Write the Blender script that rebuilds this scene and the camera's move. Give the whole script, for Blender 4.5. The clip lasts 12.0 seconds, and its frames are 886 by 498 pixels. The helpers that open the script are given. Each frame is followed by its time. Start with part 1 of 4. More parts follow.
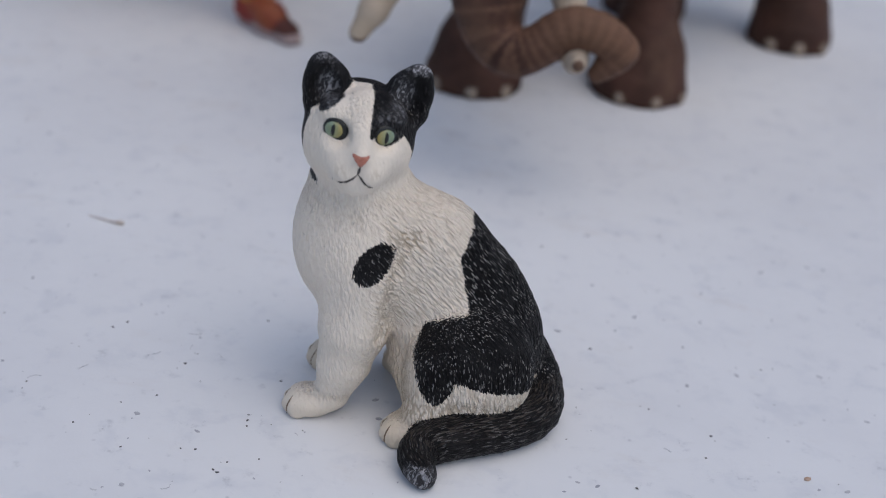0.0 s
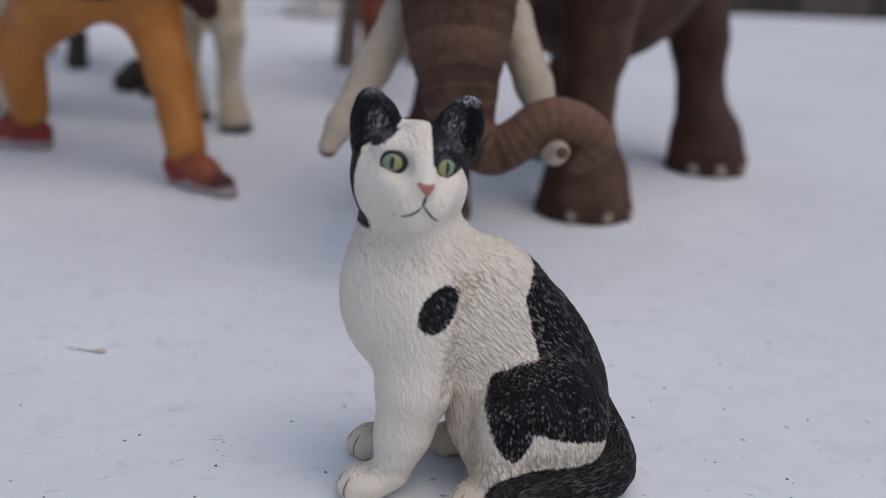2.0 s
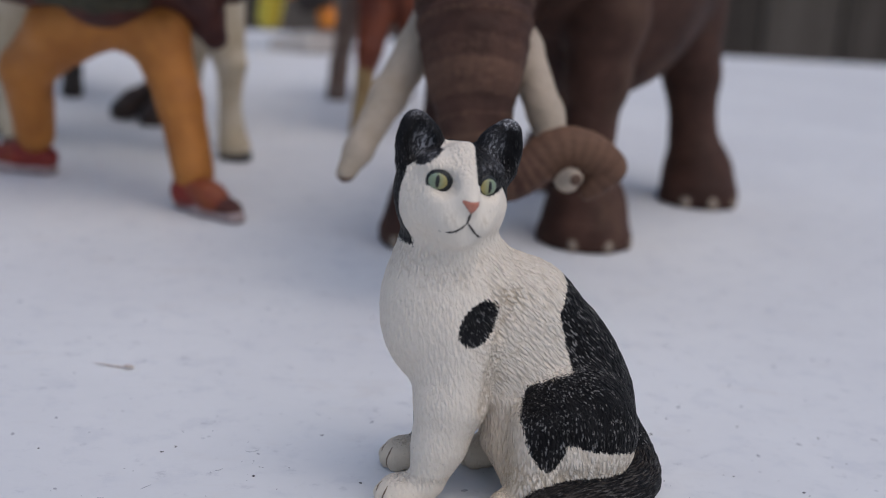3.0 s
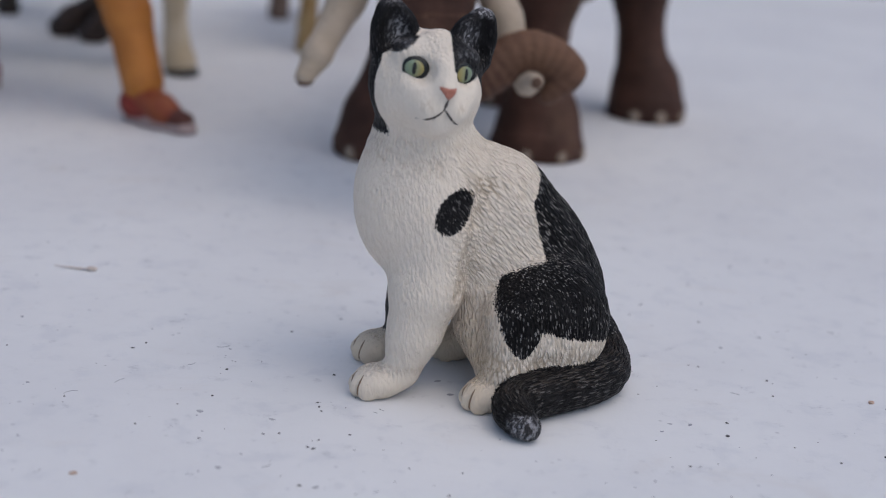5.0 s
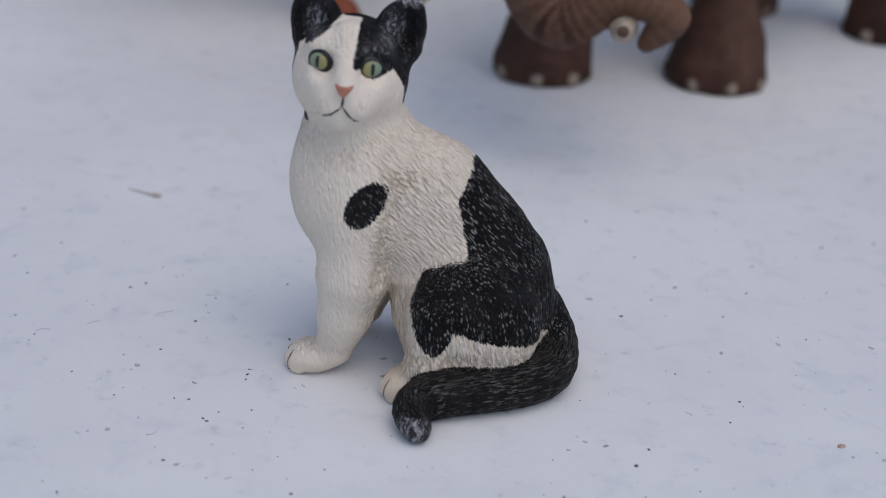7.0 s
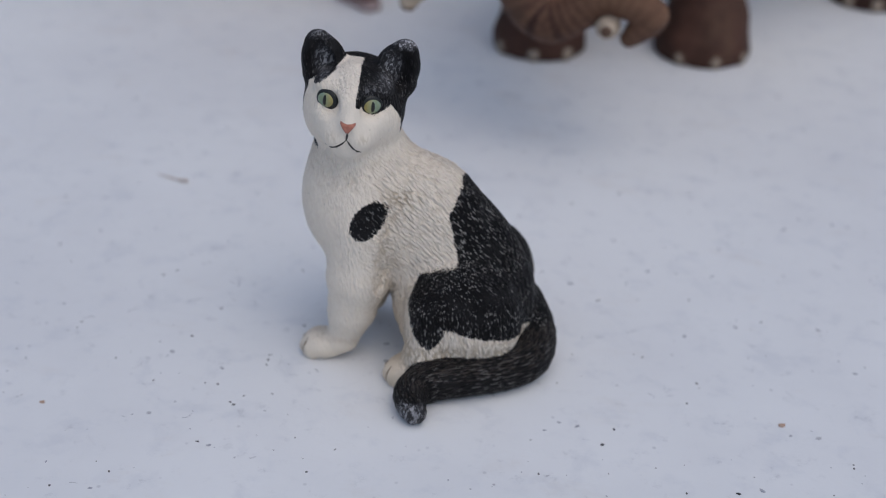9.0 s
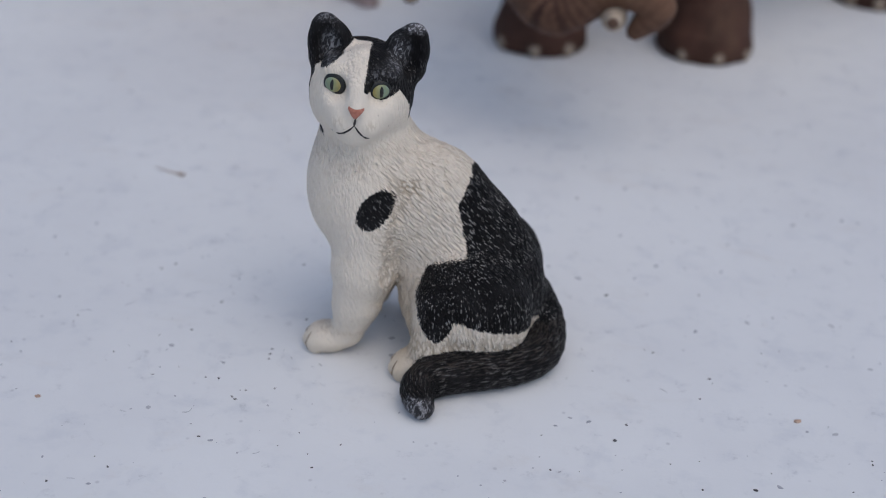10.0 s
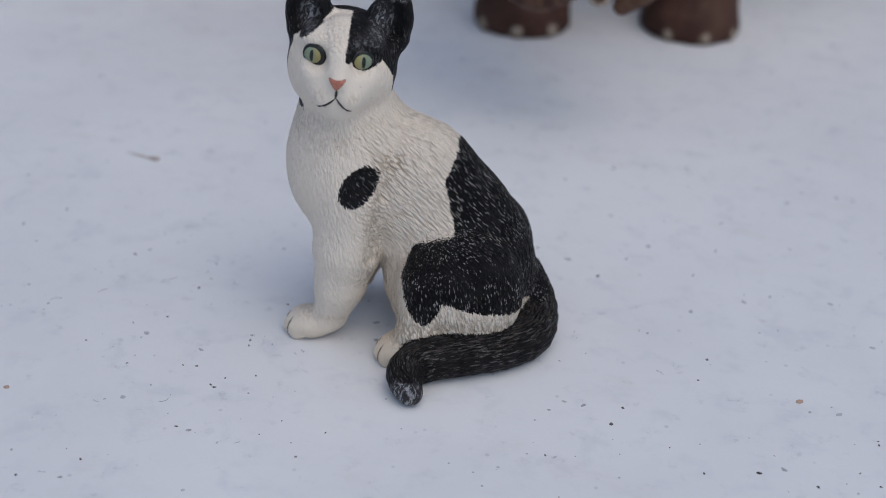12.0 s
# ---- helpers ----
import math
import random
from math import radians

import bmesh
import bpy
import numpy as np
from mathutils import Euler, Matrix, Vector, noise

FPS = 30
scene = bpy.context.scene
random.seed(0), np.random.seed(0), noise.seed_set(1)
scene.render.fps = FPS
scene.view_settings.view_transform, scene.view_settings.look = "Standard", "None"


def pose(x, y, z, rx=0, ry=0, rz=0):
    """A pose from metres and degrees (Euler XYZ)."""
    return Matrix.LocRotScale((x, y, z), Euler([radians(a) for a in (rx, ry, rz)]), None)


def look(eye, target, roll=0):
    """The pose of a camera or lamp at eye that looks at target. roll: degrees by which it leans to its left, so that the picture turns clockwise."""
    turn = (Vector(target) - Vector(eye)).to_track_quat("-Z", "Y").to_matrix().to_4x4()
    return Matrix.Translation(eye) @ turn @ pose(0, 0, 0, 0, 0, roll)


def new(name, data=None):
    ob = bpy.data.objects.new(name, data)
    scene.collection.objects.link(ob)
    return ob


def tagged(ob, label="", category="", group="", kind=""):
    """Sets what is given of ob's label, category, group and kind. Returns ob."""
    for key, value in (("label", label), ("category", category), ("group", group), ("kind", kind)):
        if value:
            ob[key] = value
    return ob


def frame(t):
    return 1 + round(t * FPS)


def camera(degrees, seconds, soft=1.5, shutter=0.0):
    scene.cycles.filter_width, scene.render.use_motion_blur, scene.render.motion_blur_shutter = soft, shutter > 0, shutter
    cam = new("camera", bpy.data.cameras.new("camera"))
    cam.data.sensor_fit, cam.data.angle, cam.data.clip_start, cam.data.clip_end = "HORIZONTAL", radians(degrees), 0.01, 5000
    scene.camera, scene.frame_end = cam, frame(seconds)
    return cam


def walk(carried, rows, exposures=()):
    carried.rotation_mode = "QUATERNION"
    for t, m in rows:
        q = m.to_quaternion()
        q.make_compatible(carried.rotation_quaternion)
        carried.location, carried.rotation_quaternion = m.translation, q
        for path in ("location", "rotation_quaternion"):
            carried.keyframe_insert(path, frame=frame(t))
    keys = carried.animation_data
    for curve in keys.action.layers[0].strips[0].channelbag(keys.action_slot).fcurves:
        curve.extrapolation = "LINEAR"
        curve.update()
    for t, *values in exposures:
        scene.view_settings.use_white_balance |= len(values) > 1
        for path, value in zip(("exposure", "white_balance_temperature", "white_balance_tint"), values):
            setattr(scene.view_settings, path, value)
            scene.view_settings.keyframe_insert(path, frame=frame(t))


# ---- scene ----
cam = camera(38.11, 12.0, soft=1.0)
PATH = [
    (0, (0.00994, 0.00442, 0.10128), (0.00746, 0.13623, 0.02973), 5.89),
    (0.2, (0.00454, 0.00710, 0.08836), (0.00466, 0.13962, 0.01809), 6.74),
    (0.4, (0.00074, 0.00760, 0.08442), (0.00242, 0.14009, 0.01411), 7.94),
    (0.5, (-0.00203, 0.00689, 0.08269), (0.00110, 0.13984, 0.01331), 8.60),
    (0.7, (-0.00347, 0.00715, 0.08185), (-0.00001, 0.14193, 0.01610), 8.71),
    (1, (-0.00596, 0.01032, 0.07734), (0.00115, 0.14905, 0.02072), 8.49),
    (1.2, (-0.00866, 0.00898, 0.07717), (-0.00132, 0.14976, 0.02591), 7.89),
    (1.5, (-0.01062, 0.00744, 0.07213), (-0.00050, 0.14715, 0.01849), 3.02),
    (1.7, (-0.01244, 0.00537, 0.07500), (-0.00102, 0.14715, 0.02739), 3.48),
    (2, (-0.01468, 0.00345, 0.07351), (0.00008, 0.14622, 0.02995), 2.97),
    (2.5, (-0.02154, 0.00006, 0.07534), (-0.00301, 0.14437, 0.03889), 3.78),
    (3, (-0.02419, -0.00190, 0.07217), (-0.00526, 0.14169, 0.03314), 3.98),
    (3.2, (-0.02522, -0.00174, 0.07084), (-0.00651, 0.14181, 0.03155), 4.09),
    (4.8, (-0.02883, -0.00196, 0.06768), (-0.00503, 0.13868, 0.02125), 3.32),
    (5, (-0.02943, -0.00327, 0.06655), (-0.00222, 0.13703, 0.02100), 4.65),
    (5.5, (-0.03142, -0.00379, 0.06938), (-0.00254, 0.13708, 0.02672), 4.74),
    (6, (-0.01477, -0.00063, 0.07409), (0.00152, 0.14162, 0.02938), 5.26),
    (6.2, (-0.00194, -0.00024, 0.07557), (0.00144, 0.13992, 0.02222), 3.95),
    (6.3, (0.00433, -0.00055, 0.07625), (0.00602, 0.13893, 0.02112), 4.01),
    (6.5, (0.01756, 0.00176, 0.07980), (0.01265, 0.14042, 0.02280), 3.99),
    (6.7, (0.02642, 0.00260, 0.08401), (0.01571, 0.14036, 0.02565), 3.86),
    (7, (0.02980, 0.00659, 0.08712), (0.00861, 0.13926, 0.02042), 2.42),
    (7.2, (0.03080, 0.00820, 0.09237), (0.00599, 0.13866, 0.02263), 1.97),
    (8.8, (0.03511, -0.00468, 0.11255), (0.01274, 0.12118, 0.03407), 1.83),
    (9, (0.03475, -0.00545, 0.11082), (0.01272, 0.12099, 0.03319), 1.83),
    (9.5, (0.03420, -0.00502, 0.10863), (0.01266, 0.12200, 0.03181), 2.15),
    (10, (0.03129, -0.00362, 0.10618), (0.01088, 0.12376, 0.02963), 2.40),
    (10.5, (0.02921, -0.00277, 0.10700), (0.01022, 0.12455, 0.03001), 2.80),
    (11, (0.02963, -0.00276, 0.10651), (0.01160, 0.12516, 0.03028), 3.26),
    (11.5, (0.02992, -0.00195, 0.10543), (0.01255, 0.12623, 0.02950), 3.23),
    (12, (0.02943, 0.00083, 0.10018), (0.01167, 0.12863, 0.02369), 2.27),
]
LIGHTNESS = [(0.0, 0.0, 6500, 10), (1.5, 0.0, 6600, 11), (6.0, 0.0, 6600, 11), (7.0, -0.05, 6500, 10), (9.0, -0.07, 6460, 9), (12.0, -0.07, 6460, 9)]
walk(cam, [(t, look(eye, target, roll)) for t, eye, target, roll in PATH], LIGHTNESS)
cam.data.dof.use_dof, cam.data.dof.focus_distance, cam.data.dof.aperture_fstop = True, 0.161, 20.0

# ---- light: an overcast sky with a broad, weak sun ----
SUN_UP, SUN_ROUND = radians(66), radians(135)
world = bpy.data.worlds.new("overcast_sky")
scene.world = world
world.use_nodes = True
sky = world.node_tree.nodes.new("ShaderNodeTexSky")
sky.sky_type, sky.sun_disc, sky.sun_elevation, sky.sun_rotation = "NISHITA", False, SUN_UP, SUN_ROUND
sky.air_density, sky.dust_density, sky.ozone_density = 1.0, 2.5, 1.0
world.node_tree.links.new(sky.outputs[0], world.node_tree.nodes["Background"].inputs[0])
world.node_tree.nodes["Background"].inputs[1].default_value = 0.139
sun = new("sun", bpy.data.lights.new("sun", "SUN"))
sun.data.energy, sun.data.angle, sun.data.color = 0.64, radians(80), (1.0, 0.96, 0.90)
sun.matrix_world = look((0, 0, 3), (-math.sin(SUN_ROUND), -math.cos(SUN_ROUND), 3 - math.tan(SUN_UP)))


# ---- materials ----
class Nodes:
    """A small builder for one node material."""

    def __init__(self, name, rough=0.6, spec=0.4):
        self.mat = bpy.data.materials.new(name)
        self.mat.use_nodes = True
        self.tree = self.mat.node_tree
        self.bsdf = self.tree.nodes["Principled BSDF"]
        self.bsdf.inputs["Roughness"].default_value = rough
        self.bsdf.inputs["Specular IOR Level"].default_value = spec

    def put(self, socket, value):
        if isinstance(value, bpy.types.NodeSocket):
            self.tree.links.new(value, socket)
        elif socket.type == "RGBA":
            socket.default_value = (*value, 1.0) if len(value) == 3 else value
        else:
            socket.default_value = value

    def coords(self, scale=(1, 1, 1), turn=(0, 0, 0)):
        """Object coordinates in millimetres, scaled."""
        tc, mp = self.tree.nodes.new("ShaderNodeTexCoord"), self.tree.nodes.new("ShaderNodeMapping")
        mp.vector_type = "TEXTURE"
        mp.inputs["Scale"].default_value = [0.001 / s for s in scale]
        mp.inputs["Rotation"].default_value = [radians(a) for a in turn]
        self.tree.links.new(tc.outputs["Object"], mp.inputs["Vector"])
        return mp.outputs[0]

    def noise(self, vec, scale=1.0, detail=2.0, rough=0.5, distort=0.0):
        n = self.tree.nodes.new("ShaderNodeTexNoise")
        self.tree.links.new(vec, n.inputs["Vector"])
        for key, v in (("Scale", scale), ("Detail", detail), ("Roughness", rough), ("Distortion", distort)):
            n.inputs[key].default_value = v
        return n.outputs["Fac"]

    def voronoi(self, vec, scale=1.0):
        n = self.tree.nodes.new("ShaderNodeTexVoronoi")
        self.tree.links.new(vec, n.inputs["Vector"])
        n.inputs["Scale"].default_value = scale
        return n.outputs["Distance"]

    def wavy(self, vec, amount, scale=0.8):
        """The coordinates, gently swayed to and fro."""
        n, away, add = self.tree.nodes.new("ShaderNodeTexNoise"), self.tree.nodes.new("ShaderNodeVectorMath"), self.tree.nodes.new("ShaderNodeVectorMath")
        self.tree.links.new(vec, n.inputs["Vector"])
        n.inputs["Scale"].default_value, n.inputs["Detail"].default_value = scale, 1.0
        away.operation, add.operation = "MULTIPLY_ADD", "ADD"
        away.inputs[1].default_value, away.inputs[2].default_value = (2 * amount,) * 3, (-amount,) * 3
        self.tree.links.new(n.outputs["Color"], away.inputs[0])
        self.tree.links.new(vec, add.inputs[0])
        self.tree.links.new(away.outputs[0], add.inputs[1])
        return add.outputs[0]

    def math(self, op, a, b=0.0, c=0.0):
        n = self.tree.nodes.new("ShaderNodeMath")
        n.operation = op
        for s, v in zip(n.inputs, (a, b, c)):
            self.put(s, v)
        return n.outputs[0]

    def ramp(self, value, lo, hi, out_lo=0.0, out_hi=1.0):
        n = self.tree.nodes.new("ShaderNodeMapRange")
        n.interpolation_type = "SMOOTHSTEP"
        for s, v in zip(n.inputs, (value, lo, hi, out_lo, out_hi)):
            self.put(s, v)
        return n.outputs[0]

    def mix(self, fac, a, b):
        n = self.tree.nodes.new("ShaderNodeMix")
        n.data_type = "RGBA"
        self.put(n.inputs[0], fac)
        self.put(n.inputs[6], a)
        self.put(n.inputs[7], b)
        return n.outputs[2]

    def attr(self, name):
        n = self.tree.nodes.new("ShaderNodeAttribute")
        n.attribute_name = name
        return n.outputs["Fac"]

    def rnd(self):
        return self.tree.nodes.new("ShaderNodeObjectInfo").outputs["Random"]

    def bump(self, height, mm, strength=1.0):
        n = self.tree.nodes.new("ShaderNodeBump")
        n.inputs["Distance"].default_value = mm / 1000
        self.put(n.inputs["Strength"], strength)
        self.put(n.inputs["Height"], height)
        self.tree.links.new(n.outputs[0], self.bsdf.inputs["Normal"])

    def done(self, colour, rough=None):
        self.put(self.bsdf.inputs["Base Color"], colour)
        if rough is not None:
            self.put(self.bsdf.inputs["Roughness"], rough)
        return self.mat


def mottled(name, colour, other, rough=0.6, scale=0.3, bump=0.1, spec=0.4):
    """Painted plastic or wood: two tones in cloudy patches, with a fine grain."""
    n = Nodes(name, rough, spec)
    c = n.coords()
    cloud, grain = n.noise(c, scale, 4, 0.6), n.noise(c, scale * 9, 3, 0.6)
    n.bump(grain, bump)
    return n.done(n.mix(n.ramp(cloud, 0.35, 0.65), colour, other), n.ramp(grain, 0.3, 0.7, rough - 0.08, rough + 0.1))


def cat_coat():
    n = Nodes("painted_cat_fur", 0.62, 0.11)
    wob = n.noise(n.coords((0.35, 0.35, 0.35)), 1, 2)
    fluffy, coat, tail, flank = n.attr("fluffy"), n.attr("coat"), n.attr("tail"), n.attr("flank")
    drift = n.noise(n.coords((0.5, 0.5, 0.5)), 1, 2)

    def lying(across, along):
        """Coordinates along the tail."""
        c = n.tree.nodes.new("ShaderNodeCombineXYZ")
        n.put(c.inputs[0], n.math("MULTIPLY", n.attr("tail_run"), along))
        n.put(c.inputs[1], n.math("MULTIPLY", n.attr("tail_side"), across))
        n.put(c.inputs[2], n.math("MULTIPLY", n.attr("tail_rise"), across))
        return c.outputs[0]

    def pick(body, swept, length):
        body = n.math("MULTIPLY_ADD", flank, n.math("SUBTRACT", swept, body), body)
        return n.math("MULTIPLY_ADD", tail, n.math("SUBTRACT", length, body), body)

    def strokes(across, along):
        """Short modelled tufts, slanting down the flank and lengthwise on the tail."""
        return pick(n.voronoi(n.wavy(n.coords((across, across, along), (0, -10, 0)), 0.7)), n.voronoi(n.wavy(n.coords((across, across, along), (0, -46, 0)), 0.7)), n.voronoi(n.wavy(lying(across, along * 0.7), 0.5)))

    def laid(across, along, detail, rough, distort):
        return pick(n.noise(n.coords((across, across, along), (0, -12, 0)), 1.0, detail, rough, distort), n.noise(n.coords((across, across, along), (0, -44, 0)), 1.0, detail, rough, distort), n.noise(lying(across * 1.35, along * 0.6), 1.0, detail, rough, distort))

    apart = strokes(2.7, 0.8)
    tufts = n.math("SUBTRACT", 1.0, apart)
    strands = laid(3.6, 1.1, 2.0, 0.5, 0.6)
    dashes = laid(7.0, 0.9, 1.0, 0.5, 0.35)
    fine = n.noise(n.coords((6.0, 6.0, 3.0)), 1.0, 2, 0.6, 0.2)
    dots = n.noise(n.coords((1.1, 1.1, 1.1)), 1.0, 5, 0.65)
    height = n.math("ADD", n.math("MULTIPLY", fine, 0.12), n.math("ADD", n.math("MULTIPLY", tufts, 0.95), n.math("MULTIPLY", strands, 0.5)))
    jag = n.math("MULTIPLY_ADD", dashes, 1.1, -0.55)
    edge = n.math("ADD", coat, n.math("MULTIPLY", jag, n.ramp(fluffy, 0.1, 0.8, 0.2, 1.0)))
    black = n.ramp(edge, -0.05, 0.05)
    groove = n.math("MULTIPLY", n.ramp(height, 0.86, 0.62), n.ramp(drift, 0.35, 0.65, 0.35, 0.9))
    white = n.mix(n.math("MULTIPLY", groove, n.ramp(fluffy, 0.1, 0.9)), (0.785, 0.697, 0.592), (0.66, 0.565, 0.46))
    white = n.mix(n.ramp(fluffy, 0.05, 0.8), (0.71, 0.64, 0.55), white)
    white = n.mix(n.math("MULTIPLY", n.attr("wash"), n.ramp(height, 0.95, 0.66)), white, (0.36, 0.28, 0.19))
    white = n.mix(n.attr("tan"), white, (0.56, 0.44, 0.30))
    white = n.mix(n.ramp(dots, 0.64, 0.71, 0, 0.5), white, (0.33, 0.28, 0.22))
    dark = n.mix(n.ramp(wob, 0.4, 0.65), (0.006, 0.0057, 0.0063), (0.012, 0.0115, 0.0122))
    patchy = n.ramp(n.noise(n.coords((0.5, 0.5, 0.4)), 1, 2), 0.36, 0.62, 0.2, 1.0)
    crest = n.math("MULTIPLY", n.ramp(strokes(4.1, 0.9), 0.38, 0.26), n.ramp(fine, 0.36, 0.5))
    rub = n.math("MULTIPLY", crest, n.math("MULTIPLY", patchy, n.math("MULTIPLY", n.ramp(fluffy, 0.3, 0.8, 0.05, 0.62), n.math("MULTIPLY_ADD", tail, -0.6, 1.0))))
    dark = n.mix(rub, dark, (0.46, 0.44, 0.42))
    dusty = n.math("MULTIPLY", tail, n.ramp(strands, 0.48, 0.66, 0.0, 0.5))
    dark = n.mix(n.math("MULTIPLY", dusty, n.attr("top")), dark, (0.105, 0.088, 0.075))
    # grey sheen of the ear hollows painted into the black; worn tips share the mask
    dark = n.mix(n.math("MULTIPLY", n.attr("worn_sheen"), 0.6), dark, (0.065, 0.064, 0.070))
    worn_sheen = n.math("MULTIPLY", n.attr("worn_sheen"), n.ramp(n.noise(n.coords((2.6, 2.6, 1.1), (0, 20, 0)), 1.0, 4, 0.7, 0.6), 0.49, 0.60))
    dark = n.mix(worn_sheen, dark, (0.38, 0.38, 0.40))
    n.bump(height, 0.62, n.ramp(fluffy, 0.0, 1.0, 0.12, 0.9))
    return n.done(n.mix(black, white, dark), n.mix(black, (0.68,) * 3, (0.55,) * 3))


def elephant_hide():
    n = Nodes("painted_elephant_hide", 0.65, 0.2)
    c = n.coords()
    cloud, grain = n.noise(c, 0.12, 4, 0.6), n.noise(c, 0.8, 5, 0.65)
    creases = n.voronoi(n.coords((0.5, 0.5, 1.0)), 0.9)
    hide = n.mix(n.ramp(cloud, 0.3, 0.7), (0.037, 0.0163, 0.0112), (0.074, 0.034, 0.0235))
    # highlights on the trunk's ridge crests, painted as a lighter brown
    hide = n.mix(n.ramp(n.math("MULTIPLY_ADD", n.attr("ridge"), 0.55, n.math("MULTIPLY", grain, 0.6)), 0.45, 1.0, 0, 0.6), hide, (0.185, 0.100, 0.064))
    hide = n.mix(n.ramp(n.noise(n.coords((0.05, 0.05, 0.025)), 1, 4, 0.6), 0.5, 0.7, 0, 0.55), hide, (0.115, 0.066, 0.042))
    # the lit upper side of the curl, put into the colour as tan
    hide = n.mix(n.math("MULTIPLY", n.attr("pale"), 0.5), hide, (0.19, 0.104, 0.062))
    ivory = n.mix(n.ramp(cloud, 0.3, 0.7), (0.45, 0.37, 0.295), (0.36, 0.295, 0.225))
    colour = n.mix(n.ramp(n.attr("ivory"), 0.4, 0.6), hide, ivory)
    colour = n.mix(n.ramp(n.attr("tip"), 0.4, 0.6), colour, (0.11, 0.065, 0.045))
    n.bump(n.math("MULTIPLY_ADD", creases, 0.5, grain), 0.5, 0.6)
    return n.done(colour)


def table_paint():
    n = Nodes("white_painted_board", 0.55, 0.35)
    c = n.coords()
    cloud = n.noise(c, 0.018, 5, 0.6)
    stain = n.noise(n.coords((0.05, 0.09, 0.05)), 1, 6, 0.68, 0.4)
    grime = n.noise(c, 0.35, 5, 0.7)
    smudge = n.noise(n.coords((0.15, 0.17, 0.15)), 1, 5, 0.6, 0.2)
    specks = n.voronoi(c, 0.3)
    colour = n.mix(n.ramp(cloud, 0.35, 0.65), (0.707, 0.717, 0.728), (0.652, 0.662, 0.680))
    colour = n.mix(n.ramp(stain, 0.55, 0.75, 0, 0.4), colour, (0.58, 0.555, 0.535))
    colour = n.mix(n.ramp(smudge, 0.50, 0.72, 0, 0.32), colour, (0.49, 0.515, 0.565))
    colour = n.mix(n.math("MULTIPLY", n.ramp(grime, 0.56, 0.70), n.ramp(smudge, 0.42, 0.66, 0.05, 0.55)), colour, (0.40, 0.41, 0.44))
    spread = n.ramp(n.noise(c, 0.16, 1), 0.52, 0.60)
    colour = n.mix(n.math("MULTIPLY", n.ramp(specks, 0.12, 0.03), n.math("MULTIPLY", spread, 0.4)), colour, (0.30, 0.305, 0.34))
    n.bump(n.math("MULTIPLY_ADD", n.noise(c, 2.2, 3), 0.5, grime), 0.05, 0.5)
    return n.done(colour, n.ramp(grime, 0.3, 0.7, 0.48, 0.66))


def fence_wood():
    n = Nodes("weathered_fence_wood", 0.85, 0.15)
    grain = n.noise(n.coords((0.09, 0.09, 0.004)), 1, 5, 0.65, 0.6)
    tone = n.math("ADD", grain, n.math("MULTIPLY_ADD", n.rnd(), 0.4, -0.2))
    n.bump(grain, 1.5, 0.6)
    return n.done(n.mix(n.ramp(tone, 0.3, 0.75), (0.060, 0.048, 0.042), (0.16, 0.132, 0.115)))


def grass():
    n = Nodes("lawn", 0.9, 0.1)
    c = n.coords((0.02, 0.02, 0.02))
    n.bump(n.noise(c, 3, 4), 8, 0.7)
    return n.done(n.mix(n.noise(c, 0.4, 5, 0.7), (0.035, 0.055, 0.02), (0.09, 0.10, 0.045)))


CAT, HIDE, BOARD, FENCE, LAWN = cat_coat(), elephant_hide(), table_paint(), fence_wood(), grass()
EYE_RIM = mottled("black_gloss_paint", (0.008, 0.009, 0.009), (0.014, 0.015, 0.014), 0.3, 2.0, 0.02)
NOSE = mottled("pink_nose_paint", (0.46, 0.185, 0.13), (0.34, 0.12, 0.08), 0.5, 1.6, 0.05)
MOUTH = mottled("mouth_line_paint", (0.02, 0.017, 0.016), (0.05, 0.04, 0.035), 0.5, 2.0, 0.02)
CLAW = mottled("brown_claw_paint", (0.16, 0.10, 0.06), (0.26, 0.19, 0.13), 0.6, 2.0, 0.02)


def iris_paint():
    n = Nodes("green_iris_paint", 0.35, 0.3)
    side = n.ramp(n.attr("across"), -0.8, 0.8)
    c = n.mix(side, (0.20, 0.27, 0.20), (0.34, 0.28, 0.10))
    return n.done(n.mix(n.ramp(n.noise(n.coords(), 3, 3), 0.35, 0.7, 0, 0.5), c, (0.22, 0.24, 0.11)))


IRIS = iris_paint()


# ---- solid shapes from smoothly joined volumes (millimetres) ----
def ball(p, c, r, turn=None):
    """Distance to an ellipsoid; turn: a 3 x 3 whose rows are its axes."""
    q = p - np.array(c, np.float32)
    if turn is not None:
        q = q @ np.array(turn, np.float32).T
    r = np.array(r, np.float32)
    k0 = np.sqrt(((q / r) ** 2).sum(-1))
    k1 = np.sqrt(((q / (r * r)) ** 2).sum(-1)) + 1e-6
    return k0 * (k0 - 1) / k1


def join(a, b, k):
    h = np.clip(0.5 + 0.5 * (b - a) / k, 0, 1)
    return b + (a - b) * h - k * h * (1 - h)


def carve(a, b, k):
    return -join(-a, b, k)


def bent(stations, steps=4):
    """More stations along a smooth curve through the given ones."""
    pts = [np.array(s, float) for s in stations]
    pts = [2 * pts[0] - pts[1]] + pts + [2 * pts[-1] - pts[-2]]
    out = []
    for a, b, c, d in zip(pts, pts[1:], pts[2:], pts[3:]):
        for i in range(steps):
            t = i / steps
            out.append(0.5 * (2 * b + (c - a) * t + (2 * a - 5 * b + 4 * c - d) * t * t + (3 * b - a - 3 * c + d) * t ** 3))
    return [tuple(float(x) for x in p) for p in out + [pts[-2]]]


